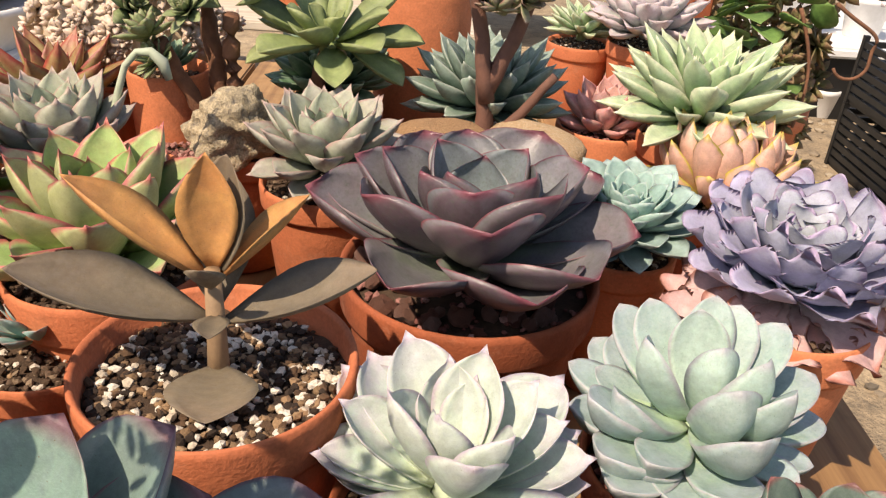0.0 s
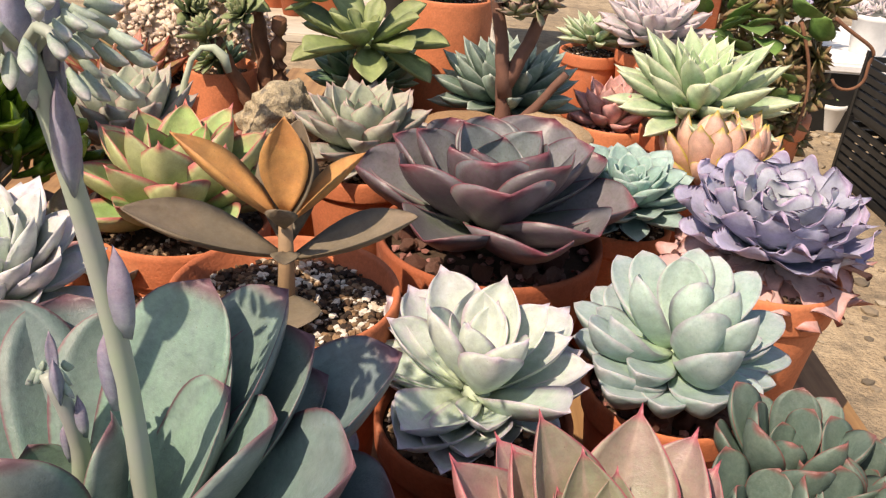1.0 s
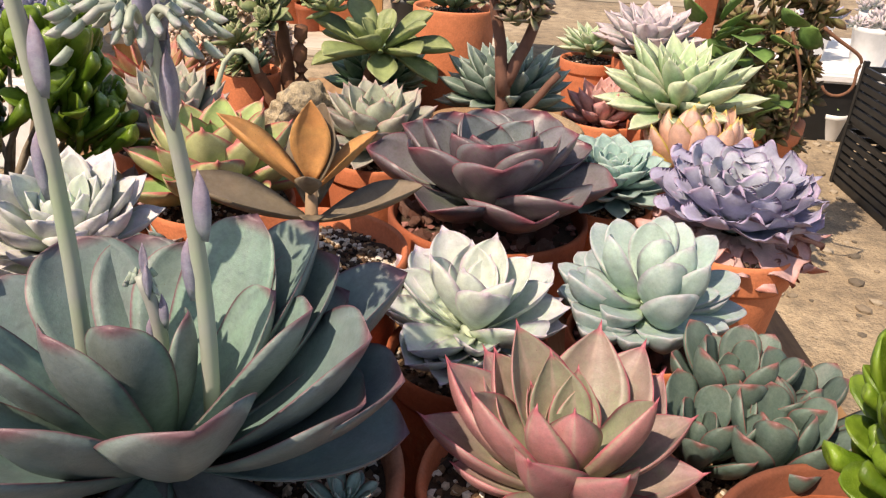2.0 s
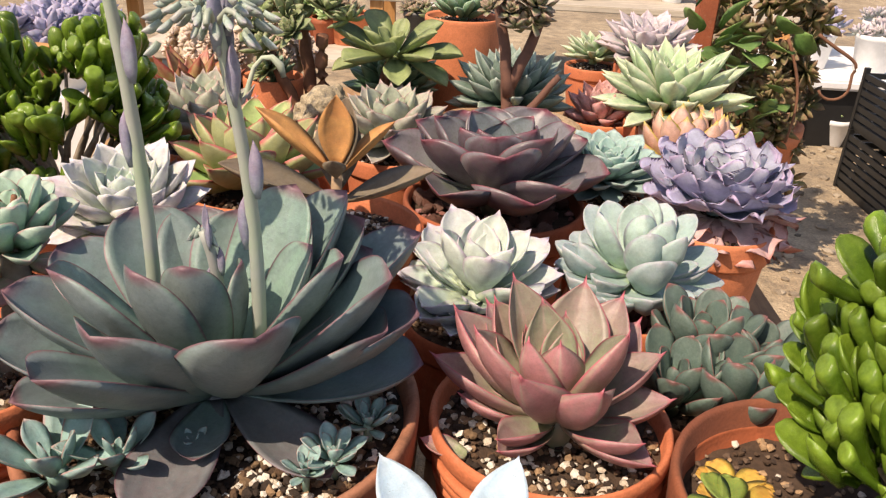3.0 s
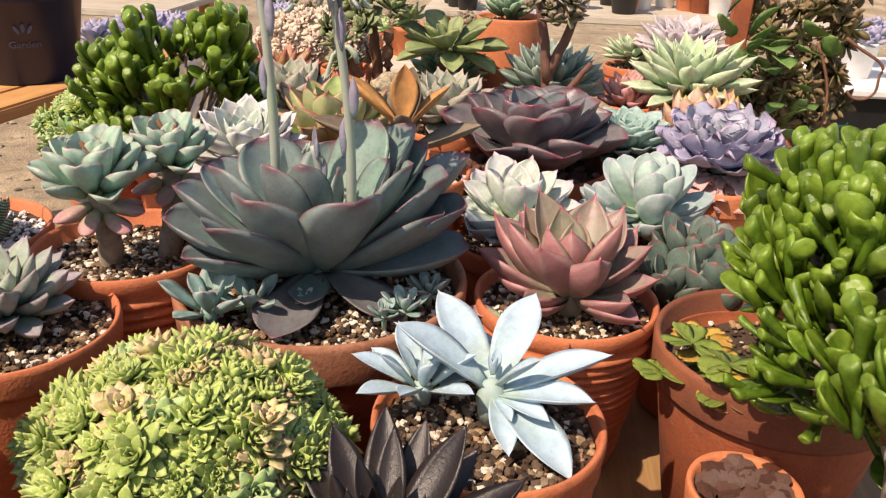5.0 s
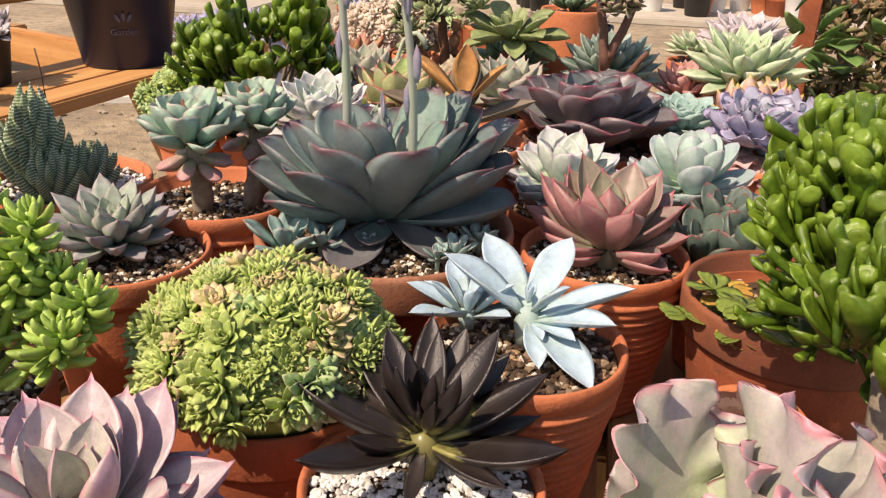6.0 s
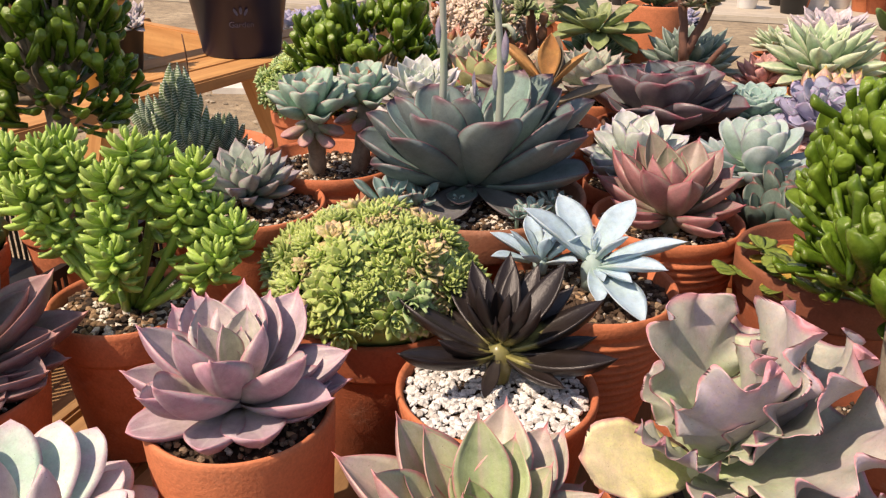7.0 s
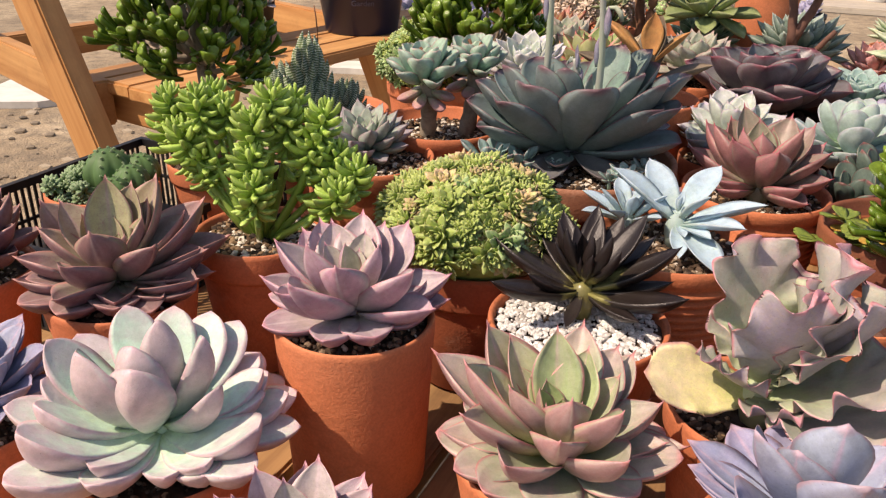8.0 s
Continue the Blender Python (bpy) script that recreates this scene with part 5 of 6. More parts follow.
part("leaf", yl[0], None, wv, "yellowed lower leaf", m=pose(0, 0, -0.002, 0, 0, 109) @ pose(0, 0.006, 0, 17, -34, 0) @ Matrix.Diagonal((0.076, 0.076, 0.076, 1)), smooth=False)

# pale pink-green rosette
PALE = leaf_material("pale_rose_leaf", C("9cae7c"), C("a4aa90"), C("ae9a92"), C("c07c7c"), 0.042, 0.36, 0.2, 0.08, glow=0.2, under=C("a87478"), young=C("94b068"), streak=C("b8a89c"), vein=C("bea89a"))
PALE_TIPS = [(-86, -3, 56), (-54, -27, 69), (-60, 20, 70), (-47, 23, 62), (-38, 18, 46), (-20, 30, 56), (-21, -32, 63), (-13, -1, 48), (14, -28, 65), (-15, 37, 70), (-4, 77, 56), (4, 38, 60), (13, 77, 44), (8, 29, 39), (29, 35, 47), (29, 87, 35), (42, -25, 63), (58, 31, 37), (65, 20, 19), (13, -52, 52), (53, -45, 48), (-46, -51, 50), (-71, -25, 11), (-11, -69, 39)]
pale = leaf_meshes(PALE, 3, seed=46, **POINTED)
t, bed, zs = potted("potted_echeveria", "pale rose and green echeveria rosette in a terracotta pot", -0.003, -0.332, 0.060, 0.112, mat=POT_D, fill="grit", style="plain", depth=0.006)
tipped(t, (0.006, -0.003, 0.115), PALE_TIPS, pale, seed=47, core=6, back=5, skirt=13, low=leaf_meshes(PALE, 3, seed=146, **PLUMP))

# moonstone rosette
MOON = leaf_material("moonstone_leaf", C("c8e0b4"), C("b8d8c4"), C("c8bcbc"), C("ccaab0"), 0.08, 0.46, 0.15, 0.20, glow=0.2, under=C("c8a8ac"), young=C("a4d0ba"))
MOON_TIPS = [(-49, 35, 60), (-36, 59, 50), (-17, 78, 41), (-7, 89, 31), (1, 100, 0), (2, -19, 73), (9, 2, 81), (-12, 23, 41), (13, -32, 67), (18, 4, 52), (28, 16, 65), (41, 54, 24), (24, 96, -12), (48, 1, 44), (80, 0, 29), (73, 48, -7), (44, 85, -11), (-68, -19, 55), (-87, 17, 35), (-14, -39, 74), (-54, -35, 43), (-61, -58, 35), (-32, -59, 44), (-23, -80, 45), (13, -65, 22), (-17, -96, 22), (64, -28, 8), (87, -19, 10)]
moon = leaf_meshes(MOON, 3, W=0.48, thick=0.19, p=0.64, base=0.38, b=0.48, cup=0.12, curve=0.8, mucro=0.02, nu=9, nv=18, seed=48)
moon_in = leaf_meshes(MOON, 3, W=0.60, thick=0.19, p=0.6, base=0.42, b=0.48, cup=0.18, curve=0.7, mucro=0.02, nu=9, nv=18, seed=49)
t, bed, zs = potted("potted_pachyphytum", "plump pale moonstone rosette blushed pink in a terracotta pot", -0.228, -0.432, 0.058, 0.108, mat=POT_A, fill="grit", depth=0.006)
tipped(t, (0, 0, 0.121), MOON_TIPS, moon, moon_in, seed=49, core=4, back=4, skirt=11)

# dusky rosettes along the near end of the table
DUSK = leaf_material("dusky_rose_leaf", C("949c78"), C("907f76"), C("906c6c"), C("b4807a"), 0.045, 0.4, 0.2, 0.05, C("8a6466"), under=C("7c5058"), young=C("a8a878"), old=C("6a4644"), streak=C("a08c8a"), vein=C("a88e88"))
dusk = leaf_meshes(DUSK, 3, seed=50, **{**CUPPED, "W": 0.56, "curve": 0.75})
DUSK_TIPS = [(-20, 20, 85), (-4, 35, 78), (12, 52, 81), (-57, 10, 62), (-30, 22, 65), (-72, -2, 62), (-47, -31, 51), (-25, 3, 57), (24, -32, 64), (-12, 18, 54), (21, 19, 58), (9, 42, 62), (61, -12, 51), (32, 58, 49), (43, 71, 60), (67, 74, 28), (69, 41, 29), (82, 13, 16), (-52, -52, 33), (20, -67, 48), (-48, -59, 17), (22, -78, 24), (50, -49, 15), (68, -15, 8)]
t, bed, zs = potted("potted_echeveria", "dusky rose echeveria rosette in a terracotta pot", -0.388, -0.308, 0.062, 0.125, mat=POT_A, fill="grit", style="plain", depth=0.006)
tipped(t, (-0.008, 0.003, 0.128), DUSK_TIPS, dusk, seed=51, core=6, back=5, skirt=13, low=leaf_meshes(DUSK, 3, seed=150, **PLUMP))
t, bed, zs = potted("potted_echeveria", "dusky mauve echeveria rosette in a terracotta pot", -0.555, -0.330, 0.060, 0.115, mat=POT_A, fill="grit", style="plain", depth=0.006)
rosette(t, (0, 0, zs + 0.012), 0.080, 30, dusk, el=(84, 12), l_in=0.5, rise=0.028, phase=40, seed=52)
LILAC = leaf_material("blue_lilac_leaf", C("848fa4"), C("8a90b0"), C("938cac"), C("b08fa0"), 0.04, 0.5, 0.2, 0.15, young=C("98a4b4"), vein=C("b49ab0"))
lil = leaf_meshes(LILAC, 3, W=0.55, thick=0.08, p=0.62, base=0.42, b=0.65, cup=0.22, curve=0.3, mucro=0.05, nu=7, nv=11, seed=53)
LILAC_TIPS = [(-37, -28, 75), (2, -22, 85), (-64, 7, 14), (33, 26, 49), (-13, -29, 68), (-15, 77, 15), (14, -49, 74), (-39, -59, 55)]
for x, y, R, ph in ((-0.385, -0.455, 0.075, 30), (-0.085, -0.485, 0.075, 60)):
    t, bed, zs = potted("potted_echeveria", "blue-lilac echeveria rosette in a terracotta pot" if x != -0.085 else "pink-lilac echeveria rosette in a terracotta pot", x, y, 0.055, 0.095, mat=POT_A, fill="grit", depth=0.006)
    rosette(t, (0, 0, zs + 0.012), R, 28, lil if x != -0.085 else lav, el=(84, 8), l_in=0.5, rise=0.025, phase=ph, seed=int(R * 999 + ph))
t, bed, zs = potted("potted_echeveria", "pale blue-lilac echeveria with broad keeled leaves in a terracotta pot", 0.146, -0.36, 0.055, 0.123, mat=POT_A, fill="grit", depth=0.006)
tipped(t, (0, 0, 0.135), LILAC_TIPS, lil, seed=12, core=6, back=5, skirt=6)

# small pot with grit in front of the clover
t, bed, zs = potted("small_plant_pot", "small terracotta pot filled with pale grit", 0.178, -0.044, 0.036, 0.112, mat=POT_D, fill="lava", depth=0.008, category="plant pot", style="plain")

# ribbed cactus cluster
CACT = leaf_material("cactus_skin", C("4f7040"), C("587a4a"), C("6f8d60"), None, 0.05, 0.6, 0.3, 0.0)
t, bed, zs = potted("potted_cactus", "cluster of round ribbed green cacti in a terracotta pot", -0.600, -0.128, 0.062, 0.115, z=0.004, mat=POT_A, fill="grit", depth=0.008, category="cactus")
TUB = leaf_material("cactus_bump", C("5d8050"), C("6c8c5e"), C("90a480"), None, 0.05, 0.6, 0.4, 0.0)
bumps = [tuft(TUB, 26, i + 130, 0.5, (88, -20), 0.4) for i in range(2)]
rng = random.Random(31)
for i, (x, y, r) in enumerate(((0.0, 0.012, 0.026), (0.034, 0.01, 0.019), (0.042, -0.022, 0.017), (0.02, 0.04, 0.02), (-0.03, 0.03, 0.018))):
    bm = bmesh.new()
    bmesh.ops.create_uvsphere(bm, u_segments=48, v_segments=18, radius=r)
    for v in bm.verts:
        a = math.atan2(v.co.y, v.co.x)
        k = 1 + 0.24 * (abs(math.cos(3 * a)) - 0.5) * (1 - 0.6 * abs(v.co.z) / r)
        v.co = Vector((v.co.x * k, v.co.y * k, v.co.z * 1.05))
    ball = part("cactus_ball", bm, CACT, t, "ribbed round green cactus", m=pose(x, y, zs + r * 0.75))
    for j in range(24):
        a, e = (j % 6) * math.pi / 3, radians(10 + 20 * (j // 6))
        q = Vector((math.cos(a) * math.cos(e), math.sin(a) * math.cos(e), math.sin(e) * 1.05)) * r * (1 + 0.07 * math.cos(e))
        part("spine_tuft", bumps[0], None, ball, m=Matrix.Translation(q) @ Matrix.Scale(r * 0.10, 4), smooth=False)
for i in range(26):
    a, d = rng.uniform(2.2, 5.6), 0.05 * math.sqrt(rng.random())
    part("rosette", bumps[i % 2], None, t, m=pose(d * math.cos(a) - 0.004, d * math.sin(a) - 0.008, zs + rng.uniform(0.004, 0.02), rng.uniform(-30, 30), rng.uniform(-30, 30), 0) @ Matrix.Scale(rng.uniform(0.009, 0.014), 4), smooth=False)


def tray(x0, x1, y0, y1, h):
    """A black nursery tray with a rolled rim and thin upright slats."""
    t = thing("nursery_tray", "black slatted plastic nursery tray round the cactus pot", "tray", (x0 + x1) / 2, (y0 + y1) / 2)
    w, d = (x1 - x0) / 2, (y1 - y0) / 2
    part("base", box(bmesh.new(), -w, w, -d, d, 0.0, 0.003), BLACKP, t, smooth=False)
    for z0, z1, e in ((h - 0.010, h, 0.004), (h * 0.45, h * 0.45 + 0.004, 0.0015)):
        for k in (-1, 1):
            part("rim", box(bmesh.new(), -w - e, w + e, k * d - e, k * d + e, z0, z1), BLACKP, t, smooth=False)
            part("rim", box(bmesh.new(), k * w - e, k * w + e, -d + e, d - e, z0, z1), BLACKP, t, smooth=False)
    across, along = box(bmesh.new(), -0.002, 0.002, -0.001, 0.001, 0.003, h - 0.010), box(bmesh.new(), -0.001, 0.001, -0.002, 0.002, 0.003, h - 0.010)
    first = part("slat", across, BLACKP, t, m=pose(-w, -d, 0), smooth=False)
    second = part("slat", along, BLACKP, t, m=pose(-w, -d + 0.009, 0), smooth=False)
    n = int(2 * w / 0.009)
    for i in range(n):
        for k in (-1, 1):
            part("slat", first.data, None, t, m=pose(-w + 0.009 * (i + 1), k * d, 0), smooth=False)
    for i in range(1, int(2 * d / 0.009) - 1):
        for k in (-1, 1):
            part("slat", second.data, None, t, m=pose(k * w, -d + 0.009 * (i + 1), 0), smooth=False)


tray(-0.745, -0.500, -0.250, 0.075, 0.098)

# aeonium trees in the gritty pot with the big rock
AEO = leaf_material("olive_leaf", C("6f8048"), C("7d8f5a"), C("8f9868"), C("7a5a50"), 0.06, 0.5, 0.3, 0.08)
AEOP = leaf_material("pale_lime_leaf", C("74844c"), C("7e8e58"), C("8a9462"), None, 0.06, 0.5, 0.25, 0.05, glow=0.18)
aeo = [tuft(AEO, 24, i + 60, 0.5, (85, -5), 0.06) for i in range(3)]
t, bed, zs = potted("potted_aeonium_tree", "branching aeonium with brown trunks, pink grit and a big rock", -0.193, 0.768, 0.082, 0.134, mat=POT_A, fill="pink", depth=0.012, category="aeonium", grains=600, grain=0.006)
part("rock", stone_mesh("rock", ROCK, random.Random(9), 5, 0.92, 0.42), None, t, "grey-tan rough limestone rock", m=pose(0.018, -0.052, zs + 0.038, 0, 0, 30) @ Matrix.Diagonal((0.078, 0.07, 0.078, 1)))
for a, b, r in (((-0.005, 0.0, zs), (-0.062, -0.01, zs + 0.105), 0.0085), ((0.0, 0.015, zs), (-0.025, 0.02, zs + 0.15), 0.010), ((0.012, 0.0, zs), (0.004, 0.0, zs + 0.13), 0.010)):
    part("trunk", tube(arc(a, b, (-0.006, 0, 0), 10, 0.0022, 3), taper(r, r * 0.8, 10), 12), BARK, t, "rough brown trunk")
rng = random.Random(5)
for x, y, z, s in ((-0.068, -0.02, 0.11, 0.024), (-0.064, -0.012, 0.085, 0.022), (-0.09, 0.0, 0.13, 0.022), (-0.04, 0.0, 0.15, 0.026), (-0.02, 0.02, 0.17, 0.03), (0.01, 0.0, 0.16, 0.028), (0.025, 0.03, 0.18, 0.03), (-0.06, 0.03, 0.165, 0.026), (0.04, 0.0, 0.15, 0.022), (-0.03, -0.02, 0.135, 0.02), (-0.08, 0.02, 0.155, 0.024), (0.0, 0.04, 0.2, 0.03)):
    s *= 1.35
    part("rosette", aeo[rng.randrange(3)], None, t, m=pose(x, y, zs + z, rng.uniform(15, 65), rng.uniform(-25, 25), rng.uniform(0, 360)) @ Matrix.Scale(s, 4), smooth=False)

aep = leaf_meshes(AEOP, 3, W=0.54, thick=0.05, p=0.72, base=0.28, b=0.55, cup=0.3, curve=0.15, mucro=0.02, nu=5, nv=9, seed=61)
t, bed, zs = potted("potted_aeonium", "pale lime aeonium rosette on a dark stem", -0.107, 0.800, 0.055, 0.136, mat=POT_B, fill="grit", depth=0.006, category="aeonium")
part("stem", tube(arc((0.0, 0.0, zs), (0.01, -0.02, zs + 0.098), (-0.01, 0, 0), 6), taper(0.009, 0.007, 6), 9), BARK, t, "dark stem")
rosette(t, (0.01, -0.02, zs + 0.098), 0.096, 14, aep, el=(74, -24), l_in=0.45, rise=0.015, phase=150, seed=62, tilt=(8, 0))

# small tree with forked brown trunk
t, bed, zs = potted("potted_succulent_tree", "small succulent tree with a forked red-brown trunk among pale stones", 0.054, 0.712, 0.058, 0.135, mat=POT_B, fill="grit", depth=0.01, category="succulent")
for a, b, r in (((0, 0, zs), (-0.004, 0.01, zs + 0.11), 0.010), ((0.0, 0.003, zs + 0.075), (-0.02, 0.01, zs + 0.185), 0.008), ((0.0, 0.005, zs + 0.085), (0.035, 0.01, zs + 0.175), 0.008), ((0.002, 0.0, zs + 0.03), (0.06, -0.005, zs + 0.105), 0.0055)):
    part("trunk", tube(arc(a, b, (0.003, 0, 0), 6, 0.0015, 6), taper(r, r * 0.75, 6), 9), plain_material("red_bark", C("624438"), C("7a5444"), 80, 0.8, 0.6) if a == (0, 0, zs) else bpy.data.materials["red_bark"], t, "red-brown trunk")
OLV = leaf_material("olive_pink_leaf", C("7d8a5c"), C("8a8a68"), C("9a8070"), C("9a6a60"), 0.08, 0.5, 0.35, 0.05)
olv = [tuft(OLV, 12, i + 70, 0.62, (75, -10), 0.08) for i in range(3)]
for i in range(26):
    a = rng.uniform(0, 6.283)
    k = rng.random()
    p = Vector((-0.03 + 0.05 * k, 0.01, zs + 0.175)) + Vector((rng.uniform(-0.035, 0.035), rng.uniform(-0.04, 0.03), rng.uniform(-0.02, 0.045)))
    part("rosette", olv[i % 3], None, t, m=Matrix.Translation(p) @ pose(0, 0, 0, rng.uniform(-10, 60), rng.uniform(-40, 40), rng.uniform(0, 360)) @ Matrix.Scale(rng.uniform(0.018, 0.028), 4), smooth=False)
for x, y, s, ang in ((-0.045, -0.015, 0.085, 10), (0.045, -0.012, 0.085, -15)):
    part("stone", stone_mesh("stone", BEIGE_ROCK, random.Random(int(s * 900 + ang)), 3, 0.6, 0.15), None, t, "smooth tan stone", m=pose(x, y, zs + 0.036, 0, 0, ang) @ Matrix.Diagonal((s * 1.2, 0.06, 0.085, 1)))

# pot of bead-like pink sedum, and its neighbour
BEAD = leaf_material("cream_bead_leaf", C("b8a68c"), C("cdb8a0"), C("d6bfae"), None, 0.05, 0.6, 0.25, 0.1)
beads = [tuft(BEAD, 14, i + 80, 0.55, (80, -15), 0.4) for i in range(3)]
t, bed, zs = potted("potted_bead_sedum", "cream and pink bead-leaved sedum in a terracotta pot", -0.330, 0.900, 0.078, 0.155, mat=POT_A, fill="grit", depth=0.008, category="sedum")
dome(t, (0, 0, zs + 0.05), 0.10, 0.08, 0.06, 110, 0.016, beads, 7, low=-0.2)
t, bed, zs = potted("potted_small_plant", "orange terracotta pot with a small green plant", -0.262, 0.795, 0.041, 0.190, mat=POT_D, fill="grit", depth=0.012, style="plain", taper=0.78)
rosette(t, (0, 0, zs + 0.012), 0.04, 14, dgr, el=(80, 20), l_in=0.5, rise=0.01, seed=83)

# dark leaved plant behind the white rosette
t, bed, zs = potted("potted_echeveria", "dark brown-green echeveria in a terracotta pot", -0.300, 0.440, 0.045, 0.14, mat=POT_D, fill="grit", depth=0.006)
rosette(t, (0.01, 0, zs + 0.008), 0.06, 18, dusk, el=(80, 8), l_in=0.5, rise=0.01, seed=84)
t, bed, zs = potted("potted_echeveria", "blue-grey echeveria in a terracotta pot with brown grit", -0.225, 0.405, 0.05, 0.13, mat=POT_A, fill="grit", depth=0.01)
rosette(t, (-0.01, 0.01, zs + 0.008), 0.04, 14, pup, el=(80, 15), l_in=0.5, rise=0.01, seed=85)

# ---- bench at the far side ----
def bench():
    t = thing("wooden_bench", "varnished pine bench shelf with slanting A-frame legs", "bench", -0.925, 0.315, GROUND_Z)
    t.rotation_euler = (0, 0, radians(-9))
    H = 0.59
    for i in range(3):
        x = -0.041 - 0.085 * i
        beam("slat", t, (x, -0.02 + 0.006 * i, H - 0.013), (x, 1.05, H - 0.013), 0.081, 0.026, PINE_Y, "worn pine slat")
    for y in (0.03, 0.85):
        beam("crossbar", t, (-0.005, y, H - 0.056), (-0.22, y, H - 0.056), 0.04, 0.058, PINE_Y, "end rail under the shelf")
        beam("rail", t, (-0.15, y - 0.052, H - 0.042), (-0.95, y + 0.11, H - 0.040), 0.035, 0.085, PINE_Y, "end rail")
        beam("leg", t, (0.10, y - 0.100, 0.0), (-0.50, y - 0.100, 1.3), 0.045, 0.075, PINE_Y, "slanting pine leg")
        beam("leg", t, (-0.98, y + 0.044, 0.0), (-0.52, y + 0.044, 1.3), 0.045, 0.07, PINE_Y, "slanting pine leg")
    beam("rail", t, (-0.30, 0.13, H + 0.16), (-0.30, 1.05, H + 0.16), 0.05, 0.07, PINE_Y, "upper back rail")
    beam("rail", t, (-0.80, 0.13, H - 0.05), (-0.80, 1.05, H - 0.05), 0.05, 0.07, PINE_Y, "far side rail")
    return t


bench()



def small_pot(name, label, x, y, z, r, h, mat, plant, n, size, seed):
    t = thing(name, label, "plant pot", x, y, z)
    prof = [(r * 0.72, 0), (r * 0.75, 0.004), (r * 0.96, h - 0.02), (r, h - 0.018), (r, h), (r * 0.93, h), (r * 0.9, h - 0.02), (r * 0.1, h - 0.022)]
    part("pot", lathe(prof, 40), mat, t)
    rng = random.Random(seed)
    for i in range(n):
        a, d = rng.uniform(0, 6.283), r * math.sqrt(rng.random())
        part("rosette", plant[i % len(plant)], None, t, m=pose(d * math.cos(a), d * math.sin(a), h - 0.01 + rng.uniform(0, 0.4) * r, rng.uniform(-30, 30), rng.uniform(-30, 30), rng.uniform(0, 360)) @ Matrix.Scale(size * rng.uniform(0.7, 1.3), 4), smooth=False)
    return t


greys = [tuft(GRW, 16, i + 90, 0.5) for i in range(2)]
lilacs = [tuft(RUFF, 18, i + 95, 0.6) for i in range(2)]
BZ = GROUND_Z + 0.59
navy = small_pot("navy_pot", "glossy navy blue ceramic pot with trailing grey succulents", -0.945, 1.02, BZ, 0.118, 0.172, NAVY, greys, 34, 0.045, 1)
small_pot("black_pot", "square-shouldered black plastic pot with a small succulent", -1.065, 0.75, BZ, 0.05, 0.10, BLACKP, greys, 6, 0.03, 2)
small_pot("yellow_pot", "pale yellow pot with a succulent", -1.03, 0.59, BZ, 0.05, 0.09, YELP, greys, 6, 0.03, 3)
t, bed, zs = potted("potted_jade_bush", "dark green finger-leaved jade bush with a stout trunk in a pot", -0.520, -0.030, 0.055, 0.135, mat=POT_A, fill="grit", depth=0.01, category="jade plant")
part("trunk", tube([(0, 0, zs - 0.01), (0.004, 0, zs + 0.05), (0.0, 0, zs + 0.13)], [0.017, 0.014, 0.011], 10), GREY_BARK, t, "stout grey trunk")
tips = []
for i in range(34):
    a, e = i * 2.4, (i + 0.5) / 34
    q = math.sqrt(1 - (e - 0.25) ** 2) * math.sqrt(rng.uniform(0.35, 1.0))
    tips.append((-0.012 + 0.074 * math.cos(a) * q, 0.072 * math.sin(a) * q, zs + 0.120 + 0.16 * e))
jade_bush(t, (0.0, 0, zs + 0.125), tips, 0.029, 7, clump=22, flat=0.25, trunk=0.006)

# pale lettering on the navy pot
def pot_lettering(x, y, z, r, h, face):
    """Small pale word and a three-leaf mark wrapped on the pot's flank."""
    pale = plain_material("pale_print", C("484a60"), C("56586c"), 40, 0.6, 0.0)
    fc = bpy.data.curves.new("lettering", "FONT")
    fc.body = "Garden"
    fc.size = 0.018
    fc.align_x = "CENTER"
    ob = bpy.data.objects.new("lettering_source", fc)
    me = bpy.data.meshes.new_from_object(ob)
    bpy.data.objects.remove(ob)
    bm = bmesh.new()
    bm.from_mesh(me)
    for i in (-1, 0, 1):
        ring = [bm.verts.new((0.011 * i + 0.010 * math.sin(0.5 * i) * 0.0 + (0.0035 * math.cos(a)) + 0.008 * math.sin(a) * 0.45 * i, 0.036 + 0.008 * math.sin(a) - 0.003 * abs(i), 0)) for a in [k * math.pi / 6 for k in range(12)]]
        bm.faces.new(ring)
    bmesh.ops.triangulate(bm, faces=bm.faces[:])
    bmesh.ops.subdivide_edges(bm, edges=[e for e in bm.edges if e.calc_length() > 0.006], cuts=1)
    z0 = h * 0.42
    for v in bm.verts:
        zz = z0 + v.co.y
        rr = r * (0.75 + 0.21 * (zz - 0.004) / (h - 0.024)) + 0.0012
        a = radians(face) + v.co.x / rr
        v.co = Vector((rr * math.cos(a), rr * math.sin(a), zz))
    return bm, pale


bm, pale = pot_lettering(-0.945, 1.02, BZ, 0.118, 0.172, -57)
part("lettering", bm, pale, navy, "small pale printed word", smooth=False)

# white dish of lilac rosettes beyond the table
t = small_pot("white_planter", "white planter with lilac frilled rosettes", -1.30, 2.25, GROUND_Z + 0.28, 0.20, 0.12, WHITEP, lilacs, 26, 0.08, 5)
t = thing("planter_stand", "white box stand under a planter", "stand", -1.30, 2.25, GROUND_Z)
part("box", box(bmesh.new(), -0.18, 0.18, -0.18, 0.18, 0, 0.28, 0.01), WHITEP, t, smooth=False)

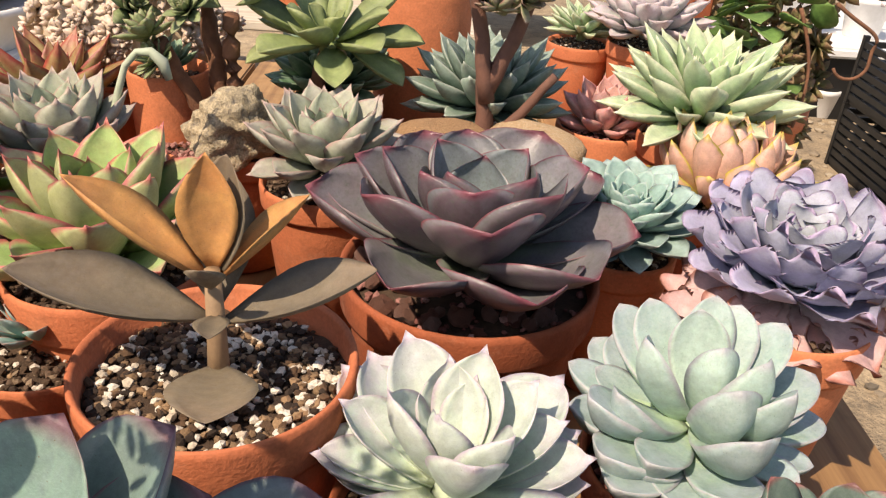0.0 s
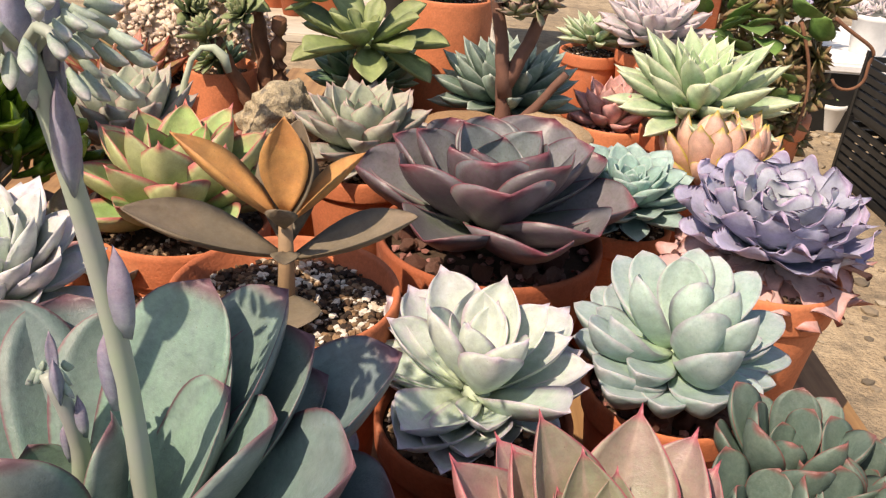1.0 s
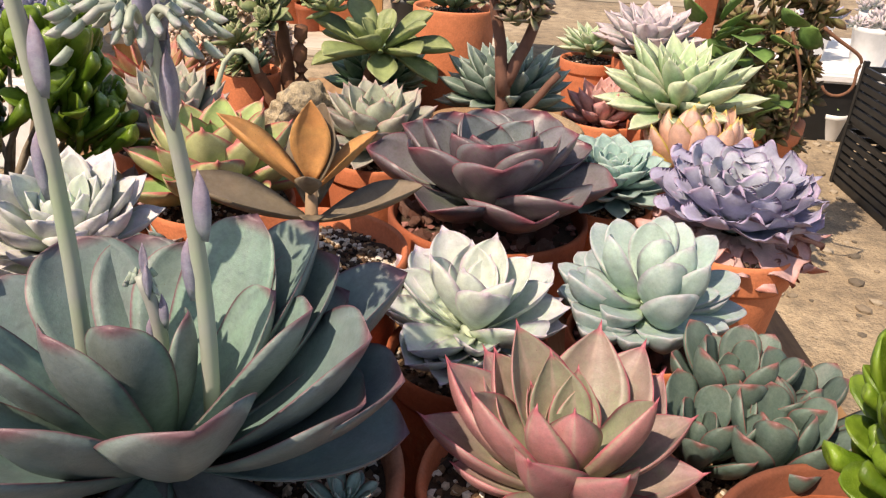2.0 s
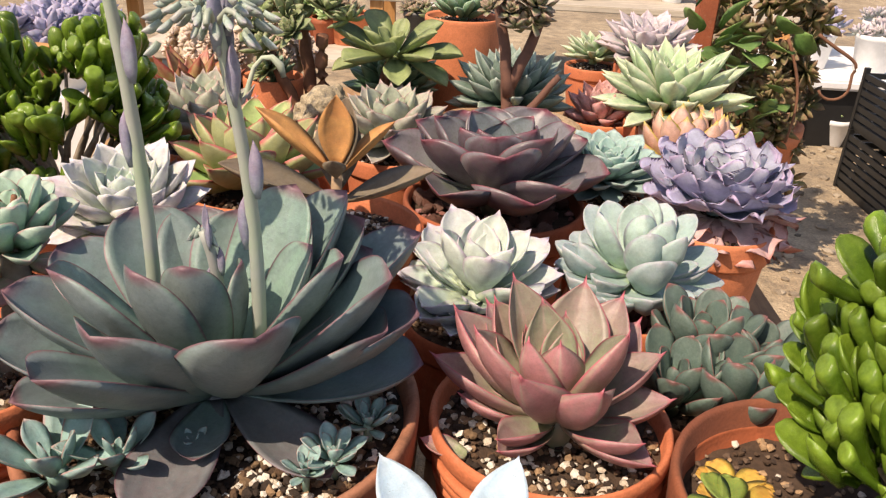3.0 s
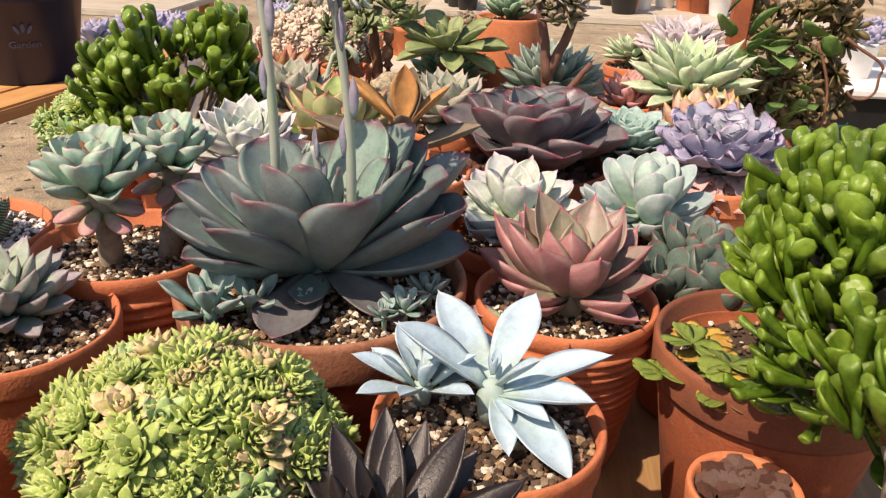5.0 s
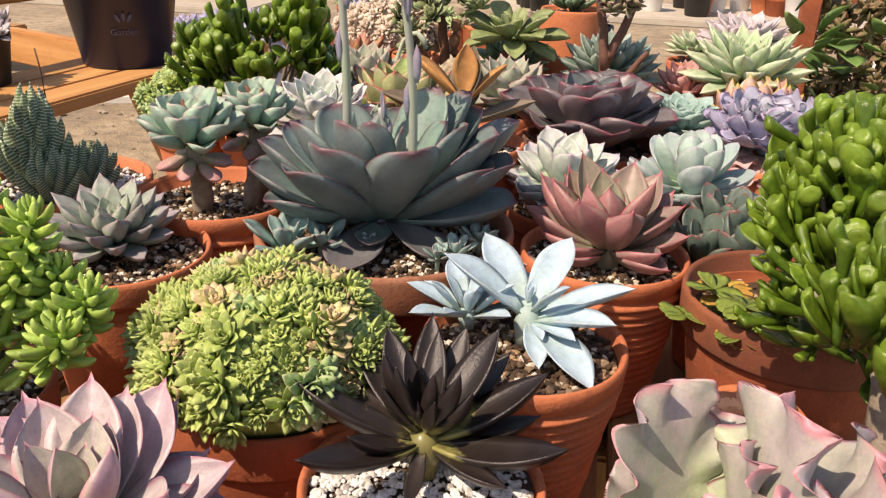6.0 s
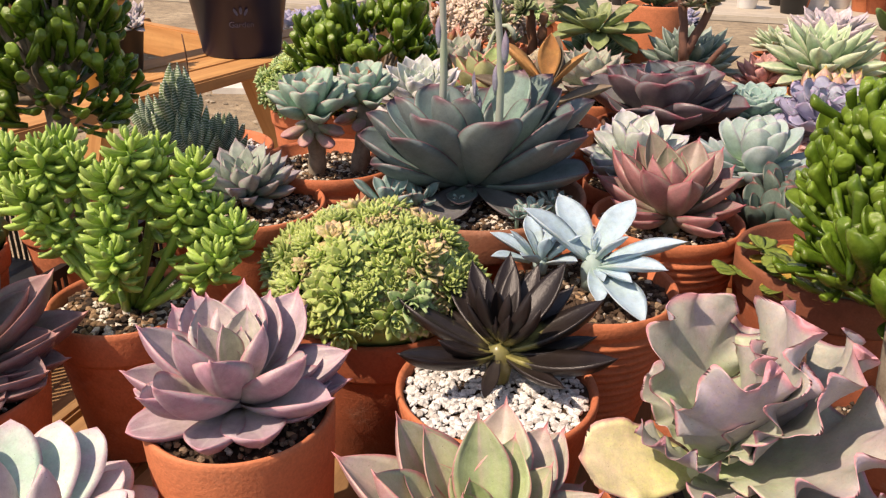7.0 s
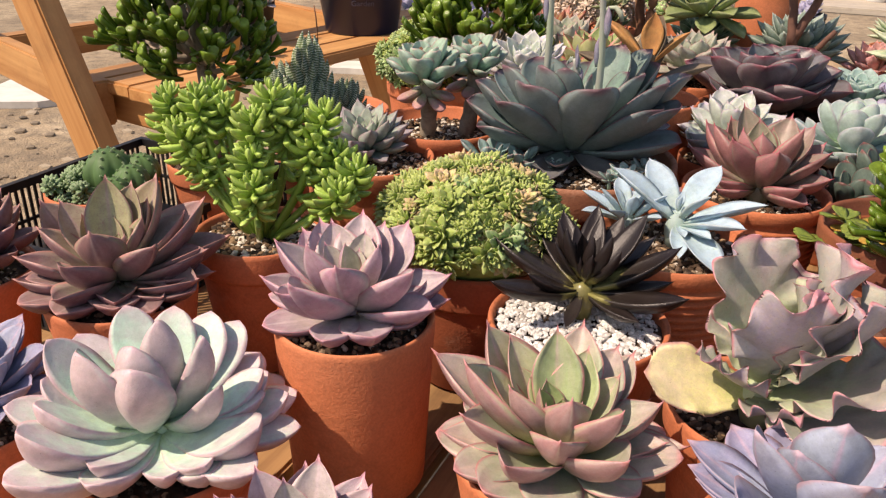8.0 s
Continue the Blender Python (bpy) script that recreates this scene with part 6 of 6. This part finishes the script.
# ---- right-hand background ----
def crate(x, y, z, w, d, h, label):
    t = thing("black_crate", label, "crate", x, y, z)
    bars = [(-w / 2, w / 2, -d / 2, d / 2, 0, 0.01)]
    n = 7
    for side in (-1, 1):
        for i in range(n):
            z0 = 0.012 + i * (h - 0.02) / n
            part("slat", box(bmesh.new(), -w / 2, w / 2, side * d / 2 - 0.005, side * d / 2 + 0.005, z0, z0 + h / n * 0.6), BLACKP, t, smooth=False)
            part("slat", box(bmesh.new(), side * w / 2 - 0.005, side * w / 2 + 0.005, -d / 2 + 0.006, d / 2 - 0.006, z0, z0 + h / n * 0.6), BLACKP, t, smooth=False)
        for k in range(5):
            xx = -w / 2 + w * k / 4
            part("upright", box(bmesh.new(), xx - 0.008, xx + 0.008, side * (d / 2 + 0.001) - 0.008, side * (d / 2 + 0.001) + 0.008, 0, h), BLACKP, t, smooth=False)
    part("base", box(bmesh.new(), *bars[0]), BLACKP, t, smooth=False)
    return t


crate(1.585, 2.26, GROUND_Z, 0.5, 0.40, 0.21, "black slatted plastic crate on the dirt floor")
crate(1.585, 2.26, GROUND_Z + 0.212, 0.5, 0.40, 0.21, "black slatted plastic crate stacked on another")
t = thing("white_tray_bench", "low white tray bench with pots of succulents", "bench", 2.0, 3.3, GROUND_Z)
part("top", box(bmesh.new(), -0.72, 0.9, -0.4, 0.4, 0.24, 0.28, 0.01), WHITEP, t, smooth=False)
for x in (-0.62, 0.8):
    for y in (-0.3, 0.3):
        part("leg", box(bmesh.new(), x - 0.03, x + 0.03, y - 0.03, y + 0.03, 0, 0.24), BLACKP, t, smooth=False)
part("skirt", box(bmesh.new(), -0.68, 0.86, -0.36, -0.34, 0.0, 0.24), BLACKP, t, "black cloth skirt", smooth=False)
for i, (x, y) in enumerate(((1.42, 3.15), (1.66, 3.12), (1.95, 3.2), (2.25, 3.15), (1.55, 3.45), (1.85, 3.5), (2.4, 3.45))):
    small_pot("white_pot", "small white plastic pot with a pale succulent", x, y, GROUND_Z + 0.28, 0.085, 0.15, WHITEP, greys if i % 2 else lilacs, 8, 0.06, 20 + i)
GREENP = plain_material("dark_green_plastic", C("20423c"), C("2c5048"), 30, 0.5, 0.1)
small_pot("green_pot", "dark green plastic pot with a pink band", 1.30, 2.95, GROUND_Z, 0.07, 0.13, GREENP, [hens_g[0]], 4, 0.03, 30)
small_pot("white_pot", "small white plastic pot with a green sprout on the floor", 1.52, 2.98, GROUND_Z, 0.06, 0.11, WHITEP, [hens_g[0]], 4, 0.03, 31)
small_pot("white_pot", "small white plastic pot on the floor", 1.12, 2.80, GROUND_Z, 0.055, 0.11, WHITEP, [hens_g[0]], 4, 0.03, 32)

# hanging vine of dry and green leaves
VINE = leaf_material("vine_leaf", C("66703e"), C("746c48"), C("846450"), None, 0.05, 0.7, 0.6, 0.0, C("7c8250"), per="island")
IVY = leaf_material("ivy_leaf", C("4a6a34"), C("5d7d42"), C("6d8a4a"), None, 0.05, 0.5, 0.4, 0.0, per="object")
ivy = leaf_meshes(IVY, 3, W=0.85, thick=0.02, p=0.4, base=0.5, b=0.9, cup=0.12, curve=-0.3, mucro=0.05, nu=5, nv=8, seed=97)
vine = [tuft(VINE, 16, i + 98, 0.5, (60, -40), 0.06) for i in range(3)]
t = thing("trailing_vine_pot", "hanging mass of dry orange and green trailing succulent stems", "vine", 0.73, 1.80, GROUND_Z)
part("pot", lathe([(0.10, 0.0), (0.11, 0.005), (0.14, 0.35), (0.15, 0.36), (0.15, 0.40), (0.13, 0.40), (0.12, 0.37), (0.01, 0.36)], 32), POT_D, t)
rng = random.Random(77)
for i in range(170):
    a, k = rng.uniform(0, 6.283), rng.random()
    p = Vector((0.16 * math.cos(a) * (0.4 + 0.6 * k), 0.16 * math.sin(a), 0.24 + 0.62 * rng.random()))
    part("leaf_tuft", vine[i % 3], None, t, m=Matrix.Translation(p) @ pose(0, 0, 0, rng.uniform(-90, 90), rng.uniform(-60, 60), rng.uniform(0, 360)) @ Matrix.Scale(rng.uniform(0.03, 0.055), 4), smooth=False)
for i in range(40):
    p = Vector((rng.uniform(-0.26, 0.0), rng.uniform(-0.34, -0.1), rng.uniform(0.4, 0.72)))
    L = rng.uniform(0.05, 0.09)
    part("leaf", ivy[i % 3], None, t, m=Matrix.Translation(p) @ pose(0, 0, 0, rng.uniform(-20, 60), rng.uniform(-40, 40), rng.uniform(90, 270)) @ Matrix.Diagonal((L, L, L, 1)), smooth=False)
loop = [(0.05 + 0.10 * math.sin(k * 0.17), -0.22, 0.66 - 0.012 * k + 0.05 * math.sin(k * 0.12) ** 2) for k in range(12)]
loop += [(0.147 - 0.035 + 0.035 * math.cos(k * 0.35), -0.22, 0.545 - 0.03 * math.sin(k * 0.35)) for k in range(9)]
part("dry_stem", tube(loop, taper(0.004, 0.0032, len(loop) - 1), 8), BARK, t, "bare curling brown stem")
part("dry_stem", tube(arc((0.0, -0.18, 0.64), (0.04, -0.2, 0.40), (0.025, 0, 0), 14), taper(0.004, 0.003, 14), 8), BARK, t, "bare hanging brown stem")

# far rows of nursery plants
def far_row(x, y, w, z, n, seed, sets):
    rng = random.Random(seed)
    t = thing("nursery_shelf", "long low nursery shelf of mixed potted succulents", "shelf", x, y, GROUND_Z)
    part("top", box(bmesh.new(), -w / 2, w / 2, -0.35, 0.35, z - 0.03, z, 0.005), PALE_WOOD, t, smooth=False)
    for lx in (-w / 2 + 0.05, w / 2 - 0.05):
        for ly in (-0.3, 0.3):
            part("leg", box(bmesh.new(), lx - 0.03, lx + 0.03, ly - 0.03, ly + 0.03, 0, z - 0.03), PINE_Y, t, smooth=False)
    for i in range(n):
        px, py = x + rng.uniform(-w / 2 + 0.1, w / 2 - 0.1), y + rng.uniform(-0.28, 0.28)
        mat = rng.choice((POT_A, POT_B, POT_D, BLACKP, WHITEP))
        small_pot("nursery_pot", "small nursery pot with a succulent on a shelf", px, py, GROUND_Z + z, rng.uniform(0.05, 0.08), rng.uniform(0.09, 0.13), mat, sets[rng.randrange(len(sets))], 6, 0.05, seed * 50 + i)


SETS = [greys, lilacs, hens, olv, aeo, beads, [hens_g[0]]]
far_row(-0.5, 2.75, 1.3, 0.36, 18, 1, SETS)
far_row(0.5, 3.9, 2.0, 0.42, 20, 3, SETS)
far_row(-2.6, 3.4, 2.0, 0.42, 16, 4, SETS)

t, bed, zs = potted("potted_echeveria", "cream and green echeveria in a terracotta pot", 0.245, 1.31, 0.055, 0.12, mat=POT_A, fill="grit", depth=0.006)
rosette(t, (0, 0, zs + 0.02), 0.075, 30, var, el=(84, 0), l_in=0.4, rise=0.03, seed=111)
t = thing("wooden_post", "red-brown timber post behind the plants", "post", 0.56, 1.72, GROUND_Z)
part("post", box(bmesh.new(), -0.022, 0.022, -0.022, 0.022, 0, 1.3, 0.003), POT_B, t, smooth=False)

# loose stones on the dirt
def rubble(name, x0, x1, y0, y1, count, size, seed):
    rng = random.Random(seed)
    shapes = [pebble_points(random.Random(s), 0.6, 0.3) for s in range(6)]
    verts, faces = [], []
    for _ in range(count):
        c = Vector((rng.uniform(x0, x1), rng.uniform(y0, y1), GROUND_Z + 0.002))
        s = size * rng.uniform(0.3, 1.0) ** 2 + 0.006
        o = len(verts)
        pv, pf = shapes[rng.randrange(6)]
        verts += [tuple(c + Vector(q) * s) for q in pv]
        faces += [[i + o for i in f] for f in pf]
    me = bpy.data.meshes.new(name)
    me.from_pydata(verts, [], faces)
    tagged(part(name, me, grain_material("rubble_stone", [(0.0, C("8a7c68")), (0.4, C("a89a84")), (0.7, C("6a6052"))]), None, smooth=False, kind="stuff"), "scattered small stones and debris on the dirt floor", "gravel")


def slab(x, y, r, seed, label):
    """A broken flat pale piece on the dirt: cement board, or a stand-in for sunlit floor."""
    rng = random.Random(seed)
    bm = bmesh.new()
    ring = [bm.verts.new((r * rng.uniform(0.6, 1.1) * math.cos(a), r * rng.uniform(0.5, 0.9) * math.sin(a), 0)) for a in [k * math.pi / 4 for k in range(8)]]
    f = bm.faces.new(ring)
    up = bmesh.ops.extrude_face_region(bm, geom=[f])
    for v in up["geom"]:
        if isinstance(v, bmesh.types.BMVert):
            v.co.z += 0.03
    bmesh.ops.recalc_face_normals(bm, faces=bm.faces[:])
    tagged(part("cement_slab", bm, CEMENT_SUN_PATCH, None, m=pose(x, y, GROUND_Z + 0.001, 0, 0, rng.uniform(0, 90)), smooth=False), label, "slab")


CEMENT_SUN_PATCH = plain_material("pale_cement_and_sun_patch", C("c8c2b6"), C("e0dcd2"), 9, 0.9, 0.5)
slab(-2.12, 2.88, 0.16, 1, "broken pale cement slab lying on the dirt floor")
# added pale sheet: its colour stands for bright sun on bare floor
slab(-3.05, 1.85, 0.42, 2, "large pale slab standing in for a sunlit patch of dirt floor")
slab(-2.75, 2.30, 0.20, 3, "small broken pale slab lying on the dirt floor")
rubble("floor_rubble", -3.2, -0.9, -0.3, 3.2, 600, 0.05, 3)
rubble("floor_rubble", 0.45, 2.4, 0.3, 3.2, 900, 0.04, 4)
